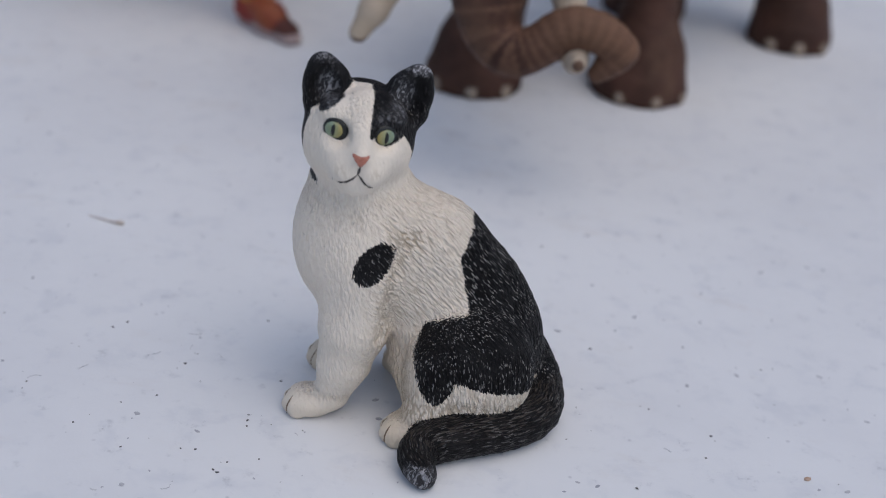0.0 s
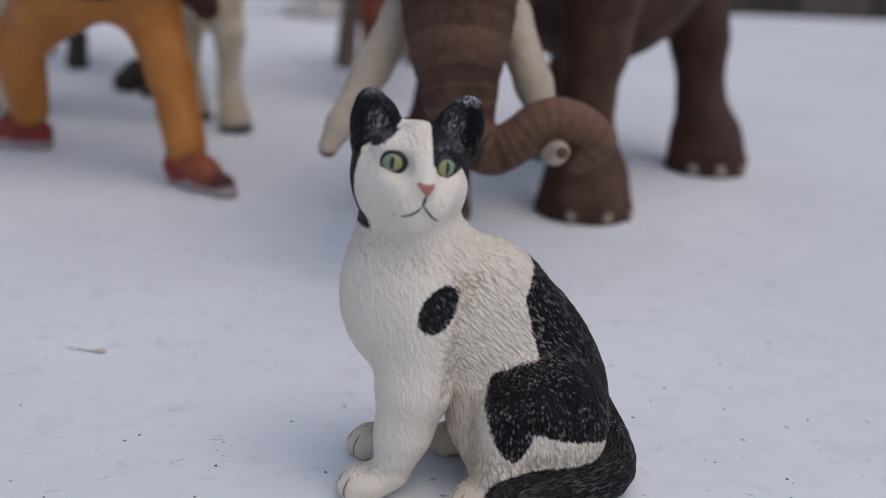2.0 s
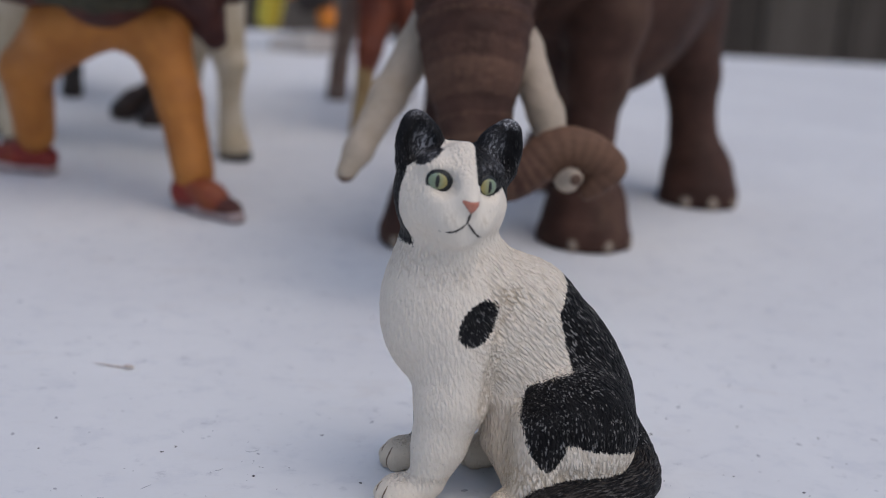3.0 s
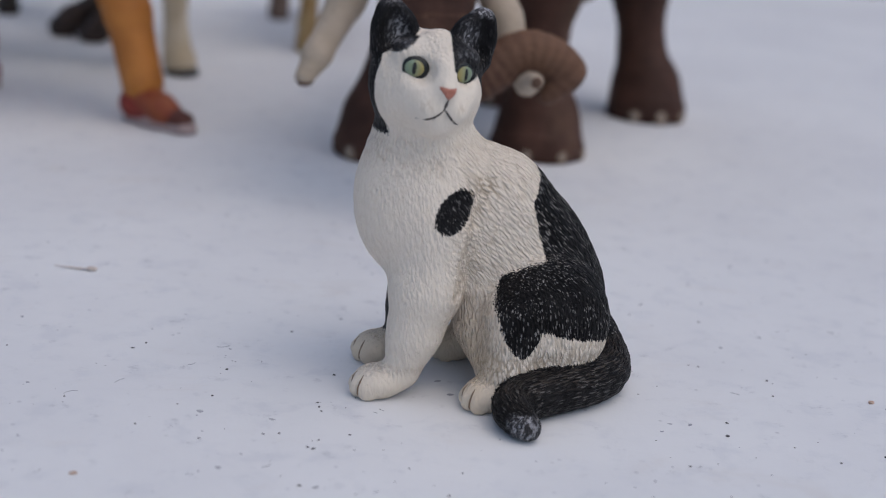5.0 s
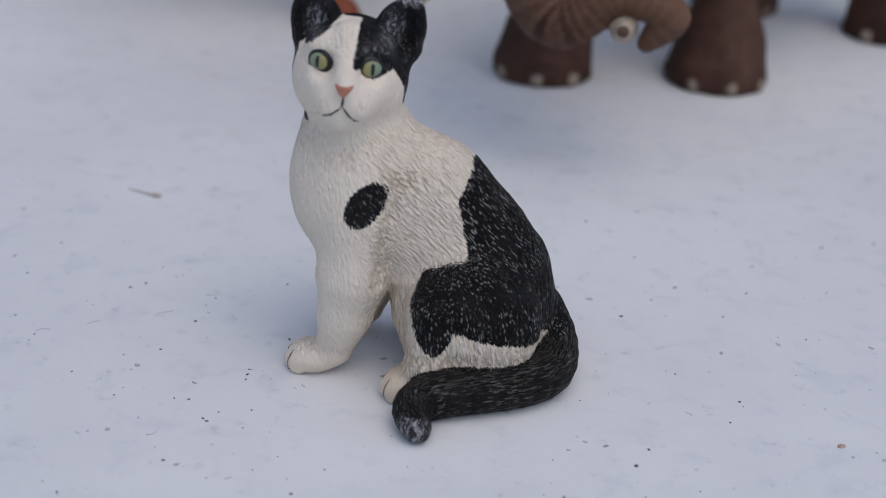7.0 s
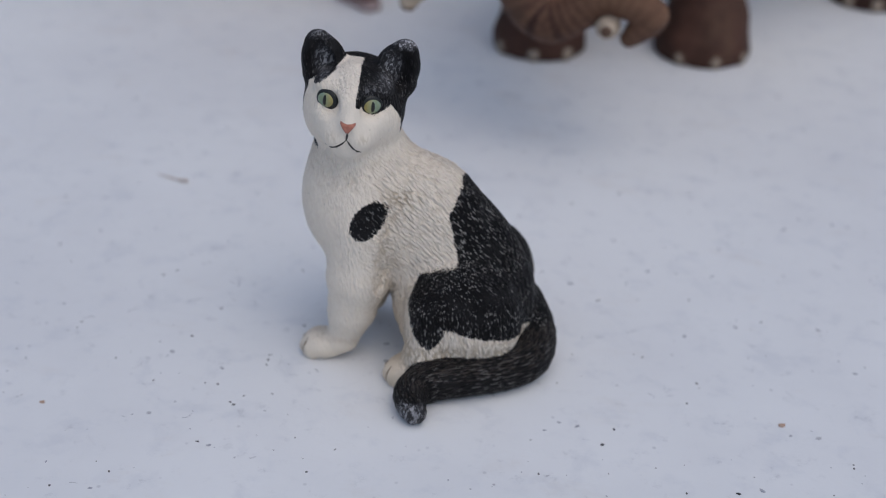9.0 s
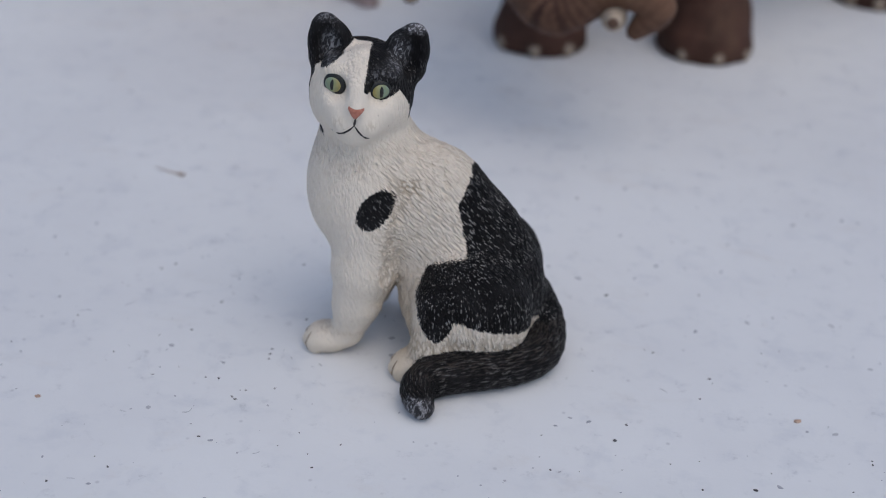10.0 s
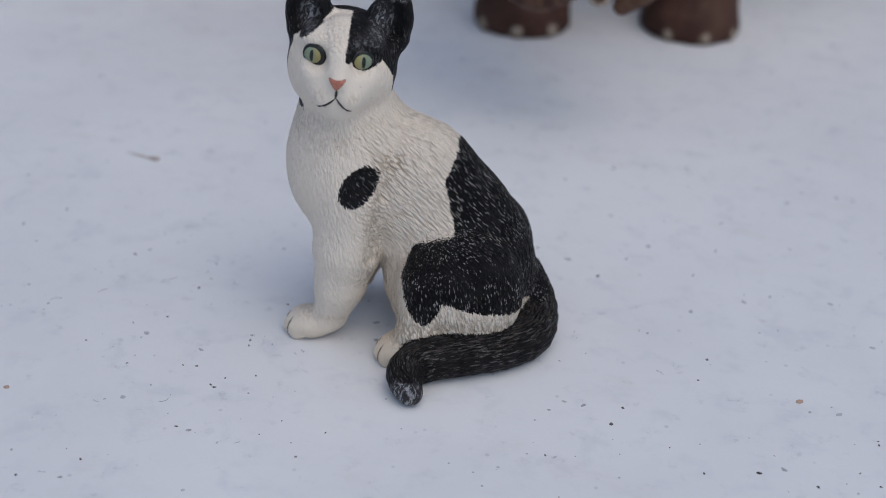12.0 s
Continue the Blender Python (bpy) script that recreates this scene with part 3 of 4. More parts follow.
def cat_figurine():
    v, q = skin(cat_shape, (-13.5, 127, -0.4), (27, 163, 51), 0.36)
    pieces, across = [(v, q, 0)], [np.zeros(len(v))]

    def add(piece, slot, values=None):
        pieces.append((*piece, slot))
        across.append(np.zeros(len(piece[0])) if values is None else values)

    for side, eu, ew in ((-1, -3.1, 1.45), (1, 2.5, 1.3)):
        c = meet(cat_shape, of_head(eu, 12, ew), -HF) + 0.1 * HF
        f = Vector(HF * 0.92 + HR * side * 0.36 + HU * 0.05).normalized()
        r = Vector(HU).cross(f).normalized()
        axes = np.array((r, f, f.cross(r) * -1), np.float32)
        add(dome(c + 0.12 * axes[1], axes, (1.58, 0.4, 1.45)), 1)
        iris = dome(c + 0.24 * axes[1] + 0.1 * side * HR, axes, (1.16, 0.48, 1.0))
        add(iris, 2, -side * ((iris[0] - c) @ HR))
        add(dome(c + 0.40 * axes[1] + 0.1 * side * HR, axes, (0.36, 0.44, 0.80)), 1)
    # the nose: a small raised triangle, broad at the top
    leaf, cols = [], 9
    rows = ((0.15, 0.75), (0.03, 1.1), (-0.25, 1.12), (-0.55, 0.82), (-0.85, 0.52), (-1.1, 0.28), (-1.25, 0.1))
    for i, (w, half) in enumerate(rows):
        for j in range(cols):
            a = -1 + 2 * j / (cols - 1)
            lift = -0.15 if i in (0, len(rows) - 1) or abs(a) == 1 else 0.2
            leaf.append(meet(cat_shape, of_head(a * half, 13, w + 0.12 * a * a), -HF) + lift * HF)
    add((np.array(leaf, np.float32), np.array([(i * cols + j, i * cols + j + 1, (i + 1) * cols + j + 1, (i + 1) * cols + j) for i in range(len(rows) - 1) for j in range(cols - 1)])), 3)

    def drawn(uw):
        return [meet(cat_shape, of_head(u, 13, w), -HF) for u, w in uw]

    add(thread(drawn([(0.05, -1.1), (0, -1.6), (-0.05, -2.1), (-0.1, -2.5)]), 0.17), 4)
    add(thread(drawn([(-0.05, -2.4), (-0.6, -2.95), (-1.2, -3.4), (-1.9, -3.75), (-2.9, -3.95)]), 0.14), 4)
    add(thread(drawn([(-0.05, -2.4), (0.4, -2.95), (0.9, -3.5), (1.4, -3.9), (1.9, -4.1)]), 0.14), 4)
    for cx, cy in ((-8.1, 142.3), (-6.7, 153.7), (5.15, 138.3)):
        for k in (-1, 0, 1):
            a = math.pi + k * 0.62
            way = np.array((math.cos(a), math.sin(a), 0), np.float32)
            pts = [meet(cat_shape, np.array((cx, cy, zz), np.float32) + way * 6, -way) for zz in (0.4, 1.0, 1.7, 2.5, 3.2)]
            add(thread(pts, 0.13), 5)
    fields = cat_fields(v)
    # low tufts in the fur, real relief along the outline
    out, tuft = slope(cat_shape, v), fields["fluffy"] * 0.12 * (v[:, 2] > 0.6)
    lift = np.array([noise.noise((x * 1.3, y * 1.3, z * 0.75)) for x, y, z in v.tolist()], np.float32)
    pieces[0] = (v + out * (lift * tuft - 0.5 * fields["fold"])[:, None], q, 0)
    fields["across"] = np.concatenate(across)
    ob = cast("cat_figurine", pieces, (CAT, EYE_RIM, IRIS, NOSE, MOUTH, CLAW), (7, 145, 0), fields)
    return tagged(ob, "black and white painted sitting cat figurine with green eyes", "figurine")


cat_figurine()


# ---- the elephant figurine behind it ----
TRUNK = bent([(10, 244, 72, 14), (9, 233, 60, 11.5), (9, 227, 50, 10.4), (8.8, 222, 41, 8.0), (9.2, 219, 34, 6.2)], 3)
CURL = bent([(9.2, 219, 34, 6.2), (10.2, 218, 29.8, 5.2), (12.2, 216.5, 27.4, 4.6), (15.2, 215.3, 26.5, 4.2), (19, 214.8, 28.6, 3.9), (22.3, 214.5, 31.6, 3.8), (25.8, 214.4, 32.6, 3.7), (29.5, 214.3, 31.6, 3.5), (32.6, 214.2, 29.4, 3.2), (31.2, 214.1, 27.2, 2.6), (29.2, 213.9, 24.9, 1.7)], 3)
TUSKS = (
    [(15, 243, 55, 4.0), (19.0, 234, 47, 3.8), (22.8, 225.5, 36.5, 3.2), (24.6, 219, 29.8, 2.6), (25.2, 213.5, 27, 1.95), (25.3, 208.2, 28.3, 1.4)],
    [(4, 243, 53, 4.0), (0, 236.5, 46, 3.8), (-5.6, 229.5, 37.6, 3.3), (-10.8, 224, 28.6, 2.5), (-13, 222, 24.8, 1.8)],
)
FEET = (
    [(44.0, 274, 2.5, 10.9), (44.3, 275.5, 8, 8.8), (44.3, 278, 16, 5.8), (44.1, 279, 25, 5.5), (45.2, 280, 36, 7.0), (46, 282, 50, 9.5), (45, 286, 64, 10.5)],
    [(7.7, 268.5, 2.5, 10.7), (8.4, 270.2, 8, 8.8), (10.2, 272.5, 16, 6.4), (14, 276, 34, 7), (21, 280, 56, 12)],
    [(85.2, 320.5, 2.5, 10.6), (85, 322.2, 8, 8.7), (83.6, 325, 17, 5.8), (82, 327, 33, 7.2), (76, 328, 53, 14)],
    [(49.5, 334, 2.5, 11.0), (50, 335, 8, 9.6), (51.5, 336.5, 19, 6.6), (54, 335, 33, 8), (60, 333, 53, 14)],
)
TOES = [(FEET[i][0][0] + 10.0 * math.cos(a), FEET[i][0][1] + 10.0 * math.sin(a)) for i, turns in enumerate(((-2.0, -1.28, -0.6), (-2.35, -1.57, -0.85), (-2.15, -1.5, -0.85), (-2.15, -1.5, -0.85))) for a in turns]


def toe(p, x, y):
    return ball(p, (x, y, 1.8), (1.75, 1.65, 2.1))


def snout(p):
    """The wrinkled trunk and the two tusks."""
    d = join(limb(p, TRUNK, 0.3, 1.6, 4.1), limb(p, CURL, 0.2, 0.22, 1.8), 0.8)
    for tusk in TUSKS:
        d = join(d, limb(p, tusk, 1.5), 0.6)
    return d


def elephant_shape(p):
    d = limb(p, [(36, 293, 62, 19.5), (49, 307, 55, 25), (66, 329, 58, 22)], 6)
    for leg in FEET:
        d = join(d, limb(p, leg, 3), 1.8)
    d = join(d, ball(p, (18, 258, 76), (17, 19, 20)), 8)
    for side, c in ((1, (41, 268, 78)), (-1, (-3, 272, 78))):
        a = 0.75 * side
        axes = ((math.cos(a), math.sin(a), 0), (-math.sin(a), math.cos(a), 0), (0, 0, 1))
        d = join(d, ball(p, c, (17, 3.2, 20), axes), 2)
    d = join(d, limb(p, [(x, y + 1.5, z, r - 3.0) for x, y, z, r in TRUNK[:7]], 0.5), 3.0)
    d = join(d, limb(p, [(80, 344, 74, 3), (86, 350, 60, 2), (87, 351, 36, 1.4)], 2), 3)
    for tx, ty in TOES:
        d = join(d, toe(p, tx, ty), 0.5)
    return np.maximum(d, 0.02 - p[..., 2])


def elephant_figurine():
    v, q = skin(elephant_shape, (-26, 214, -1), (110, 356, 100), 1.1)
    w, r = skin(snout, (-19, 203, 18), (40, 259, 88), 0.6)
    every = np.concatenate([v, w])
    tusk = np.minimum(limb(every, TUSKS[0], 1.5), limb(every, TUSKS[1], 1.5))
    toes = np.min([toe(every, tx, ty) for tx, ty in TOES], 0)
    ivory = np.maximum(np.clip(1.0 - tusk * 3, 0, 1), np.clip(0.52 - toes * 2, 0, 0.52))
    low = np.where(every[:, 0] > 10, 207.3 - every[:, 1], 24.2 - every[:, 2])
    tip = np.clip(low * 2 + 0.5, 0, 1) * (tusk < 0.6)
    # masks for the painted highlights: ridge crests, then the curl's lit upper side
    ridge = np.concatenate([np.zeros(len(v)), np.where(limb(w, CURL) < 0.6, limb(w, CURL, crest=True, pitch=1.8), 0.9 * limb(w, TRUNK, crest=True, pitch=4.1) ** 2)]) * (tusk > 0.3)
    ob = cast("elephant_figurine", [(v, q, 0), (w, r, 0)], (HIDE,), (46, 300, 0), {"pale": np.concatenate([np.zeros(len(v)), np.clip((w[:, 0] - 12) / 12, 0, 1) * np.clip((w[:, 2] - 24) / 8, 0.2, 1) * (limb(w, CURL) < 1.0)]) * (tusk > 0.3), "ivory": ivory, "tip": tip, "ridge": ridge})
    return tagged(ob, "dark brown tusked elephant figurine with its trunk curled aside", "figurine")


elephant_figurine()

# ---- the other toys further back ----
RUSTY = mottled("tan_brown_shoe_paint", (0.18, 0.022, 0.012), (0.23, 0.055, 0.016), 0.5, 0.2, 0.2)
MUSTARD = mottled("mustard_trouser_paint", (0.43, 0.160, 0.028), (0.33, 0.115, 0.018), 0.6, 0.12, 0.3)
JACKET = mottled("dark_red_brown_paint", (0.045, 0.010, 0.008), (0.085, 0.020, 0.011), 0.55, 0.12, 0.4)
OLIVE = mottled("olive_belt_paint", (0.030, 0.026, 0.012), (0.05, 0.04, 0.02), 0.6, 0.2, 0.3)
TAN = mottled("pink_beige_paint", (0.52, 0.28, 0.19), (0.44, 0.22, 0.15), 0.55, 0.2, 0.1)
SHOE = mottled("dark_red_shoe_paint", (0.17, 0.009, 0.008), (0.22, 0.022, 0.009), 0.45, 0.14, 0.2)
SOLE = mottled("grey_sole_paint", (0.36, 0.28, 0.27), (0.28, 0.20, 0.19), 0.6, 0.2, 0.1)
CREAM = mottled("cream_horse_paint", (0.52, 0.45, 0.34), (0.42, 0.34, 0.23), 0.6, 0.1, 0.3)
HOOF = mottled("dark_grey_hoof_paint", (0.045, 0.042, 0.040), (0.07, 0.06, 0.055), 0.6, 0.2, 0.2)
SOOT = mottled("black_brown_horse_paint", (0.012, 0.009, 0.008), (0.030, 0.018, 0.013), 0.55, 0.1, 0.3)
HOOFED = mottled("brown_black_hoof_paint", (0.040, 0.021, 0.015), (0.020, 0.012, 0.010), 0.55, 0.2, 0.2)
CHESTNUT = mottled("chestnut_horse_paint", (0.20, 0.048, 0.018), (0.12, 0.026, 0.011), 0.55, 0.1, 0.3)
SLATE = mottled("grey_brown_leg_paint", (0.13, 0.078, 0.058), (0.17, 0.12, 0.095), 0.6, 0.2, 0.2)
STRAW = mottled("yellowish_leg_paint", (0.24, 0.15, 0.06), (0.34, 0.25, 0.13), 0.6, 0.15, 0.2)
YELLOW = mottled("yellow_toy_paint", (0.62, 0.42, 0.03), (0.50, 0.45, 0.06), 0.5, 0.08, 0.1)
ORANGE = mottled("orange_toy_paint", (0.62, 0.20, 0.015), (0.52, 0.14, 0.012), 0.5, 0.1, 0.1)
PALE = mottled("pale_toy_paint", (0.52, 0.48, 0.44), (0.44, 0.39, 0.35), 0.55, 0.08, 0.1)


def grown(name, origin, layers, label, h=1.0):
    """A figurine in one mesh: layers of (material, [limbs], margin)."""
    pieces, mats = [], []
    for mat, limbs in layers:
        lo = [min(s[i] - s[3] for l in limbs for s in l) - 3 for i in range(3)]
        hi = [max(s[i] + s[3] for l in limbs for s in l) + 3 for i in range(3)]

        def shape(p, limbs=limbs):
            d = None
            for l in limbs:
                e = limb(p, l, 2.0)
                d = e if d is None else join(d, e, 1.6)
            return np.maximum(d, 0.03 - p[..., 2])

        lo[2] = max(lo[2], -1)
        pieces.append((*skin(shape, lo, hi, h), len(mats)))
        mats.append(mat)
    return tagged(cast(name, pieces, mats, origin), label, "figurine")


grown("rifleman_figurine", (-63, 305, 0), [
    (MUSTARD, [[(-63, 304, 44, 9.5), (-53.4, 301, 38, 6.9), (-48.0, 295, 24, 5.1), (-44.3, 289.5, 9.0, 4.7)],
               [(-65, 304, 44, 9.5), (-76, 308, 38, 8.4), (-86.0, 316, 27, 6.2), (-85.2, 321, 10.5, 4.9)]]),
    (SHOE, [[(-45.6, 290, 4.6, 4.0), (-42, 287, 4.4, 3.6)], [(-83.0, 322, 4.0, 3.3), (-88, 324, 4.4, 3.7), (-92, 324.6, 3.6, 3.2)]]),
    (RUSTY, [[(-43, 287, 5.6, 3.3), (-40, 284.4, 4.6, 3.2), (-38, 282.6, 3.8, 2.8)], [(-91, 324, 4.6, 3.2), (-95, 325, 3.6, 2.7)]]),
    (JACKET, [[(-38.6, 283.2, 3.6, 2.7), (-35, 280.5, 2.6, 2.4)], [(-95, 325, 3, 2.5), (-98, 325.2, 2.6, 2.3)]]),
    (SOLE, [[(-46, 291, 0.8, 2.8), (-41, 286, 0.9, 3.0), (-34.5, 280, 0.8, 2.6)], [(-83, 322, 0.8, 3.2), (-98, 325.5, 0.8, 2.9)]]),
    # torso, arms and coat sides widened, mostly out of view, to shade the table
    (JACKET, [[(-64, 304, 50.5, 13.8), (-64, 304, 68, 19), (-64, 304, 82, 15)], [(-54, 304, 49, 7), (-44, 305, 44, 5), (-41, 306, 38, 3)], [(-52, 304, 62, 9), (-41, 305, 57, 6.5), (-37, 306, 50, 4)], [(-76, 306, 50.5, 9), (-92, 309, 55, 11)],
              [(-52, 303, 78, 6), (-43, 297, 62, 5.5), (-49, 292, 54, 5)], [(-77, 303, 78, 6), (-84, 298, 62, 5.5), (-72, 292, 54, 5)]]),
    (OLIVE, [[(-78, 294, 47, 2.4), (-66, 290.5, 46, 2.2), (-56, 291, 46.5, 1.8)]]),
    (TAN, [[(-66.5, 289, 54.5, 3.5), (-61, 287.5, 51.6, 3.2)], [(-54.5, 288, 54, 3.6), (-50.2, 288, 52.2, 3.0)], [(-64, 303, 88, 6), (-64, 302, 96, 8)]]),
], "toy figure in mustard trousers, dark jacket and red shoes")


def horse(name, origin, coat, low, hoof, legs, body, label):
    layers = [(coat, [body] + [[body[b], (x, y, 26, 4.0), (x, y, 14, 3.0)] for x, y, b in legs])]
    layers.append((low, [[(x, y, 15, 3.3), (x + 0.4, y, 9, 3.2), (x + 1.2, y - 0.7, 4.2, 4.0), (x + 1.7, y - 1.2, 2.6, 4.2)] for x, y, b in legs]))
    layers.append((hoof, [[(x + 1.6, y - 1.0, 1.6, 4.4), (x + 2.0, y - 1.5, 0.2, 4.6)] for x, y, b in legs]))
    return grown(name, origin, layers, label)


horse("cream_horse_figurine", (-66, 360, 0), CREAM, CREAM, HOOF, [(-39, 351, 0), (-51, 366, 0), (-99, 362, 2), (-107, 374, 2)],
      [(-50, 360, 59, 14), (-72, 362, 57, 16), (-100, 366, 58, 16)], "cream white horse figurine with dark grey hooves")
grown("black_horse_figurine", (-66, 420, 0), [
    (SOOT, [[(-52, 412, 54, 13), (-76, 434, 56, 14), (-104, 466, 57, 14)], [(-52, 410, 46, 7), (-50, 405, 26, 4.2), (-57, 405, 15.5, 3.6), (-66, 405, 9.4, 3.4)],
            [(-50, 402, 44, 7), (-54, 398, 24, 4), (-59, 398, 12, 3.2)], [(-104, 466, 48, 8), (-101, 455, 26, 4), (-96, 445, 10, 3), (-96, 444, 2, 3.8)], [(-110, 470, 48, 8), (-114, 474, 24, 4), (-113, 474, 2, 4)]]),
    (HOOFED, [[(-65, 405, 10, 3.5), (-71, 405.5, 5.6, 3.9), (-74.5, 406, 2.6, 4.0)], [(-59, 398, 10, 3.2), (-62.5, 397.5, 4.5, 3.6), (-64.8, 397, 1.8, 4.0)]]),
], "black-brown horse figurine stepping on brown-tinged hooves")
grown("chestnut_horse_figurine", (4, 430, 0), [
    (CHESTNUT, [[(7, 412, 50, 13), (10, 440, 52, 13), (13, 472, 52, 13)], [(4, 408, 42, 7), (1.5, 401, 26, 4), (0.5, 400, 19, 3)], [(13, 408, 42, 7), (15.5, 405, 31, 4.0), (14.5, 401, 22.5, 2.9)],
                [(7, 405, 58, 9), (4, 394, 74, 7), (3, 384, 84, 6), (3, 374, 78, 4.5)]]),
    (STRAW, [[(0.5, 400, 20, 3.1), (0, 398.5, 9, 2.8), (-0.3, 397.5, 2, 3.6)]]),
    (SLATE, [[(4, 466, 44, 7), (-3, 468, 26, 4), (-5, 468, 12, 3.2), (-5.5, 467, 2, 4)], [(18, 478, 44, 7), (20, 480, 24, 4), (20, 479, 2, 4)]]),
], "chestnut brown horse figurine with yellowish feet")
grown("toy_bird", (-14, 610, 0), [
    (PALE, [[(-28, 612, 2, 4.5), (-14, 606, 4, 6), (-2, 608, 4, 6)]]),
    (YELLOW, [[(-33, 622, 14, 6), (-31, 622, 26, 6), (-26, 618, 38, 8), (-24, 618, 50, 8)]]),
    (ORANGE, [[(-22, 612, 30, 5.5), (-20, 611, 40, 6)], [(-6, 604, 16, 4.5), (-7, 606, 22, 4)]]),
    (SOOT, [[(-15, 606, 24, 6.5), (-9, 606, 27, 6.5), (-6, 607, 36, 5)]]),
], "yellow, orange and black toy bird on a pale base", 1.2)


# ---- dust and litter on the table ----
def crumb(bm, x, y, size, flat, rng):
    """An uneven little lump lying on the table (millimetres)."""
    made = bmesh.ops.create_icosphere(bm, subdivisions=1, radius=1)["verts"]
    a, long = rng.uniform(0, math.pi), rng.uniform(1.0, 1.9)
    for v in made:
        k = size * rng.uniform(0.75, 1.25)
        px, py, pz = v.co.x * k * long, v.co.y * k, max(v.co.z, -0.4) * k * flat
        v.co = ((x + px * math.cos(a) - py * math.sin(a)) / 1000, (y + px * math.sin(a) + py * math.cos(a)) / 1000, (pz + 0.4 * size * flat) / 1000 + 0.00002)


DUST = mottled("dark_dust", (0.045, 0.044, 0.048), (0.15, 0.145, 0.15), 0.9, 0.4, 0.02, 0.1)
FADED = mottled("grey_dust", (0.31, 0.325, 0.36), (0.45, 0.455, 0.48), 0.9, 0.4, 0.02, 0.1)
RUST = mottled("reddish_brown_crumb", (0.38, 0.25, 0.18), (0.50, 0.38, 0.31), 0.8, 0.4, 0.02, 0.1)
TWIGGY = mottled("dry_twig", (0.45, 0.37, 0.32), (0.58, 0.52, 0.47), 0.85, 0.5, 0.05, 0.1)
SPECKS = [(-45.7, 141.6, 0.17), (-54.5, 157.3, 0.17), (-37.0, 158.5, 0.17), (-26.5, 149.8, 0.23), (-15.7, 139.8, 0.17), (-15.4, 137.4, 0.17), (-29.8, 130.3, 0.17), (-20.7, 131.5, 0.17), (-17.7, 128.0, 0.17), (-16.3, 129.7, 0.17), (-12.6, 131.0, 0.17), (-19.2, 119.0, 0.17), (-28.1, 110.9, 0.17), (-34.3, 106.8, 0.17), (-3.4, 116.3, 0.17), (-17.5, 163.0, 0.17), (30.0, 165.3, 0.23), (44.1, 168.6, 0.17), (55.2, 164.8, 0.17), (37.7, 151.5, 0.17), (45.8, 146.8, 0.23), (44.5, 141.8, 0.17), (34.9, 133.8, 0.23), (33.6, 130.2, 0.3), (26.0, 122.5, 0.17), (45.0, 122.9, 0.17), (51.6, 124.3, 0.23), (66.6, 133.4, 0.17), (66.6, 132.6, 0.17), (58.4, 123.1, 0.17), (65.8, 124.6, 0.17), (22.8, 195.5, 0.22), (43.4, 204.4, 0.18)]
GRAINS = [(-45.7, 140.0), (-6.8, 122.6), (-25.8, 152.6), (-30.5, 112.4), (-8.8, 119.5), (-4.6, 118.7), (-22.0, 152.4), (-12.4, 138.3), (53.2, 154.9), (36.5, 152.0), (46.2, 145.8), (29.6, 123.0), (34.9, 124.5), (53.6, 128.0), (61.5, 139.4), (26.1, 142.4), (27.6, 149.9), (29.5, 144.9), (24.1, 129.1), (40.9, 127.0), (55.8, 156.1), (44.6, 128.4), (-76.0, 184.0)]
CRUMBS = [(-42.7, 122.2, 0.30), (57.5, 139.7, 0.40)]
TWIG = (-46.8, 186.9)

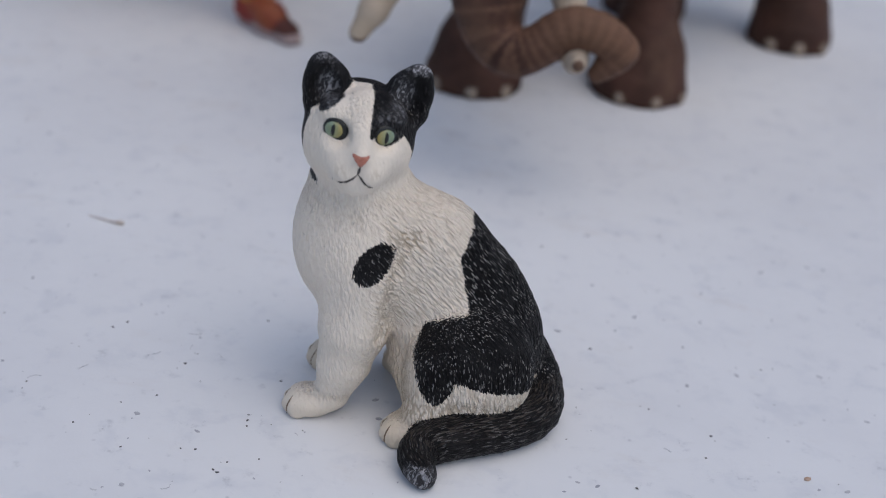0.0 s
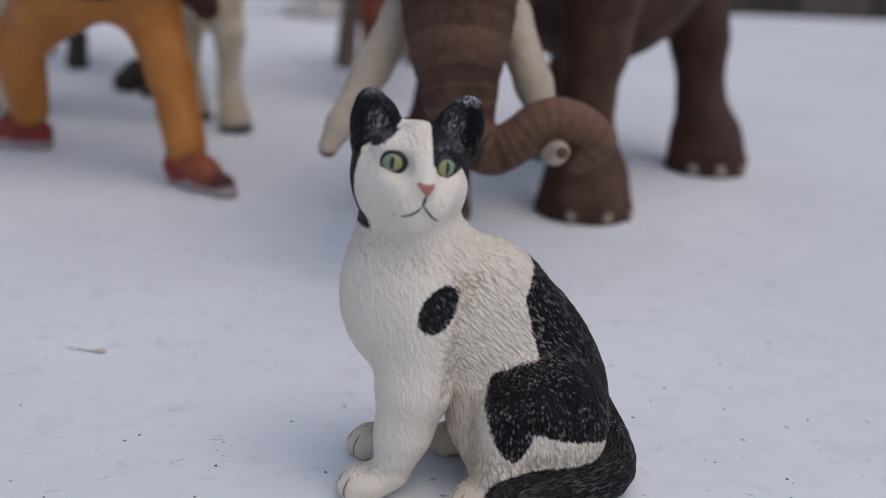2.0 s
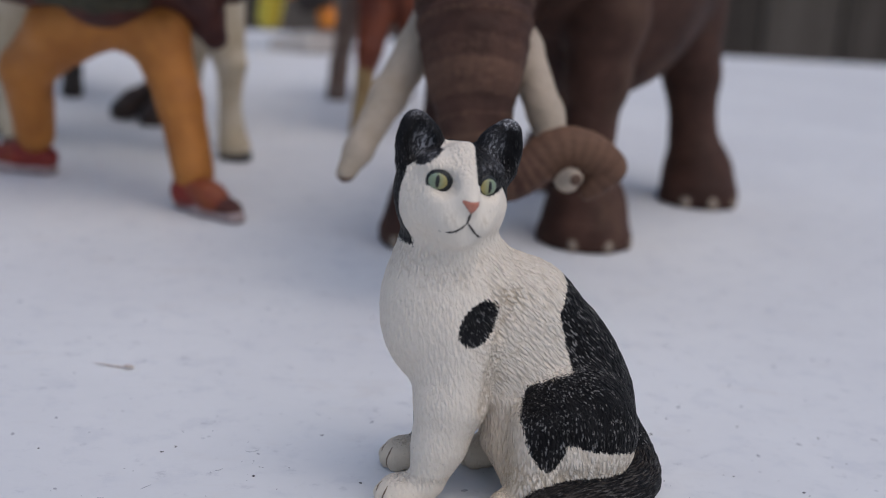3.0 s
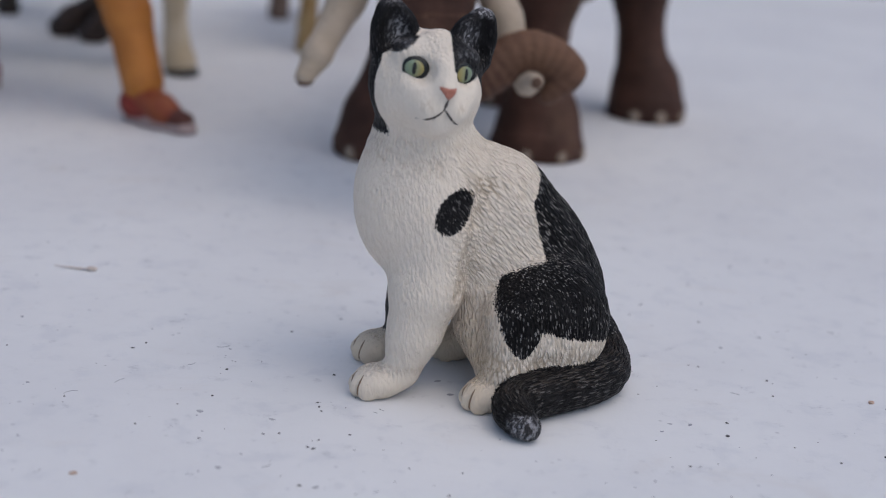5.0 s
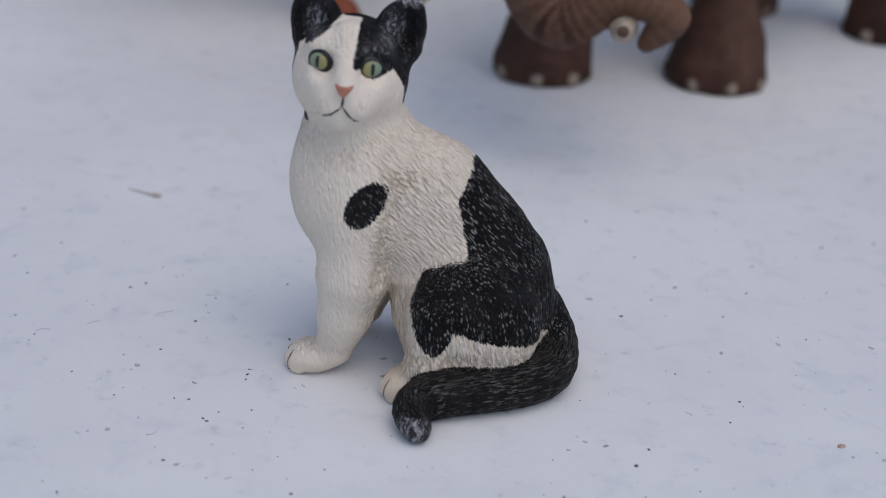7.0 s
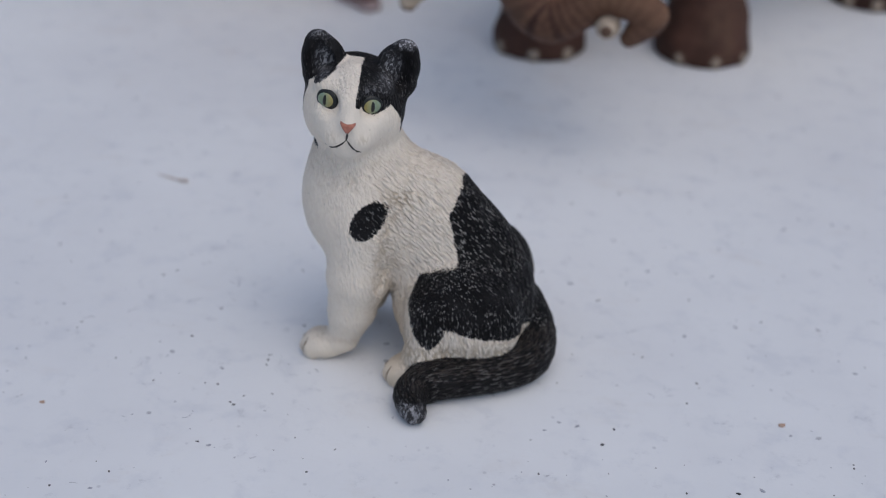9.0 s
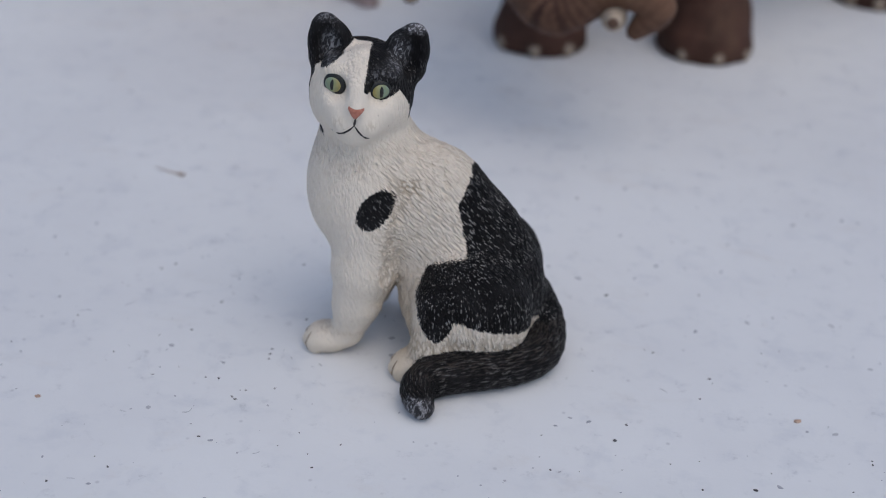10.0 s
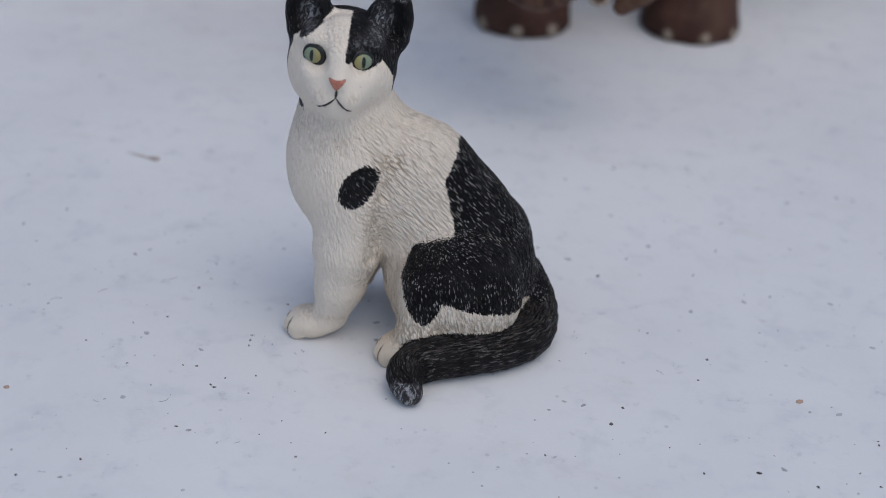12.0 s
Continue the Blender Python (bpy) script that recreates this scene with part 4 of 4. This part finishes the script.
rng = random.Random(11)
bm = bmesh.new()
for x, y, size in SPECKS:
    crumb(bm, x, y, size * 0.88, 0.5, rng)
for x, y in GRAINS:
    crumb(bm, x, y, 0.085, 0.5, rng)
for _ in range(40):
    crumb(bm, rng.uniform(-75, 85), 70 + 190 * rng.random() ** 1.4, 0.05 + 0.11 * rng.random() ** 3, 0.5, rng)
for _ in range(30):
    crumb(bm, rng.gauss(-22, 14), rng.gauss(139, 10), 0.05 + 0.13 * rng.random() ** 3, 0.5, rng)
tagged(part("dust", bm, DUST), "scattered dark dust specks on the white table", "dust", kind="stuff")
bm = bmesh.new()
for _ in range(460):
    crumb(bm, rng.uniform(-90, 100), 60 + 230 * rng.random(), 0.08 + 0.3 * rng.random() ** 2.5, 0.1, rng)
tagged(part("pale_dust", bm, FADED), "faint grey dust specks on the white table", "dust", kind="stuff")
bm = bmesh.new()
for _ in range(12):
    x, y, a = rng.gauss(-18, 26), rng.gauss(135, 14), rng.uniform(-0.9, 0.9)
    long, bend = rng.uniform(0.3, 1.0), rng.uniform(-0.5, 0.5)
    pts = [Vector((x + t * long * math.cos(a + bend * t), y + t * long * math.sin(a + bend * t), 0.06)) / 1000 for t in (-1, -0.4, 0.3, 1)]
    for p, q in zip(pts, pts[1:]):
        side = (q - p).cross(Vector((0, 0, 1))).normalized() * 0.00002
        quad = [bm.verts.new(c) for c in (p - side, q - side, q + side, p + side)]
        low = [bm.verts.new(v.co - Vector((0, 0, 0.00005))) for v in quad]
        bm.faces.new(quad)
        for k in range(4):
            bm.faces.new((quad[k], quad[(k + 1) % 4], low[(k + 1) % 4], low[k]))
tagged(part("lint", bm, FADED), "fine grey lint fibres lying on the table", "lint", kind="stuff")
for x, y, size in CRUMBS:
    bm = bmesh.new()
    crumb(bm, 0, 0, size, 0.6, rng)
    ob = tagged(part("crumb", bm, RUST), "small reddish brown crumb on the table", "crumb", "crumbs on the table")
    ob.location = (x / 1000, y / 1000, 0)
v, q = thread([(TWIG[0] - 5.2, TWIG[1] + 1.3, 0.4), (TWIG[0] - 2.8, TWIG[1] + 0.9, 0.25), (TWIG[0] - 1.0, TWIG[1] + 0.2, 0.3), (TWIG[0] + 0.8, TWIG[1] - 0.1, 0.35)], 0.15)
w, r = dome((TWIG[0] + 0.3, TWIG[1] - 0.1, 0.45), np.eye(3), (0.9, 0.4, 0.34), 6, 10)
tagged(cast("twig", [(v, q, 0), (w, r, 0)], (TWIGGY,), (*TWIG, 0)), "thin dry brown twig lying on the table", "twig")
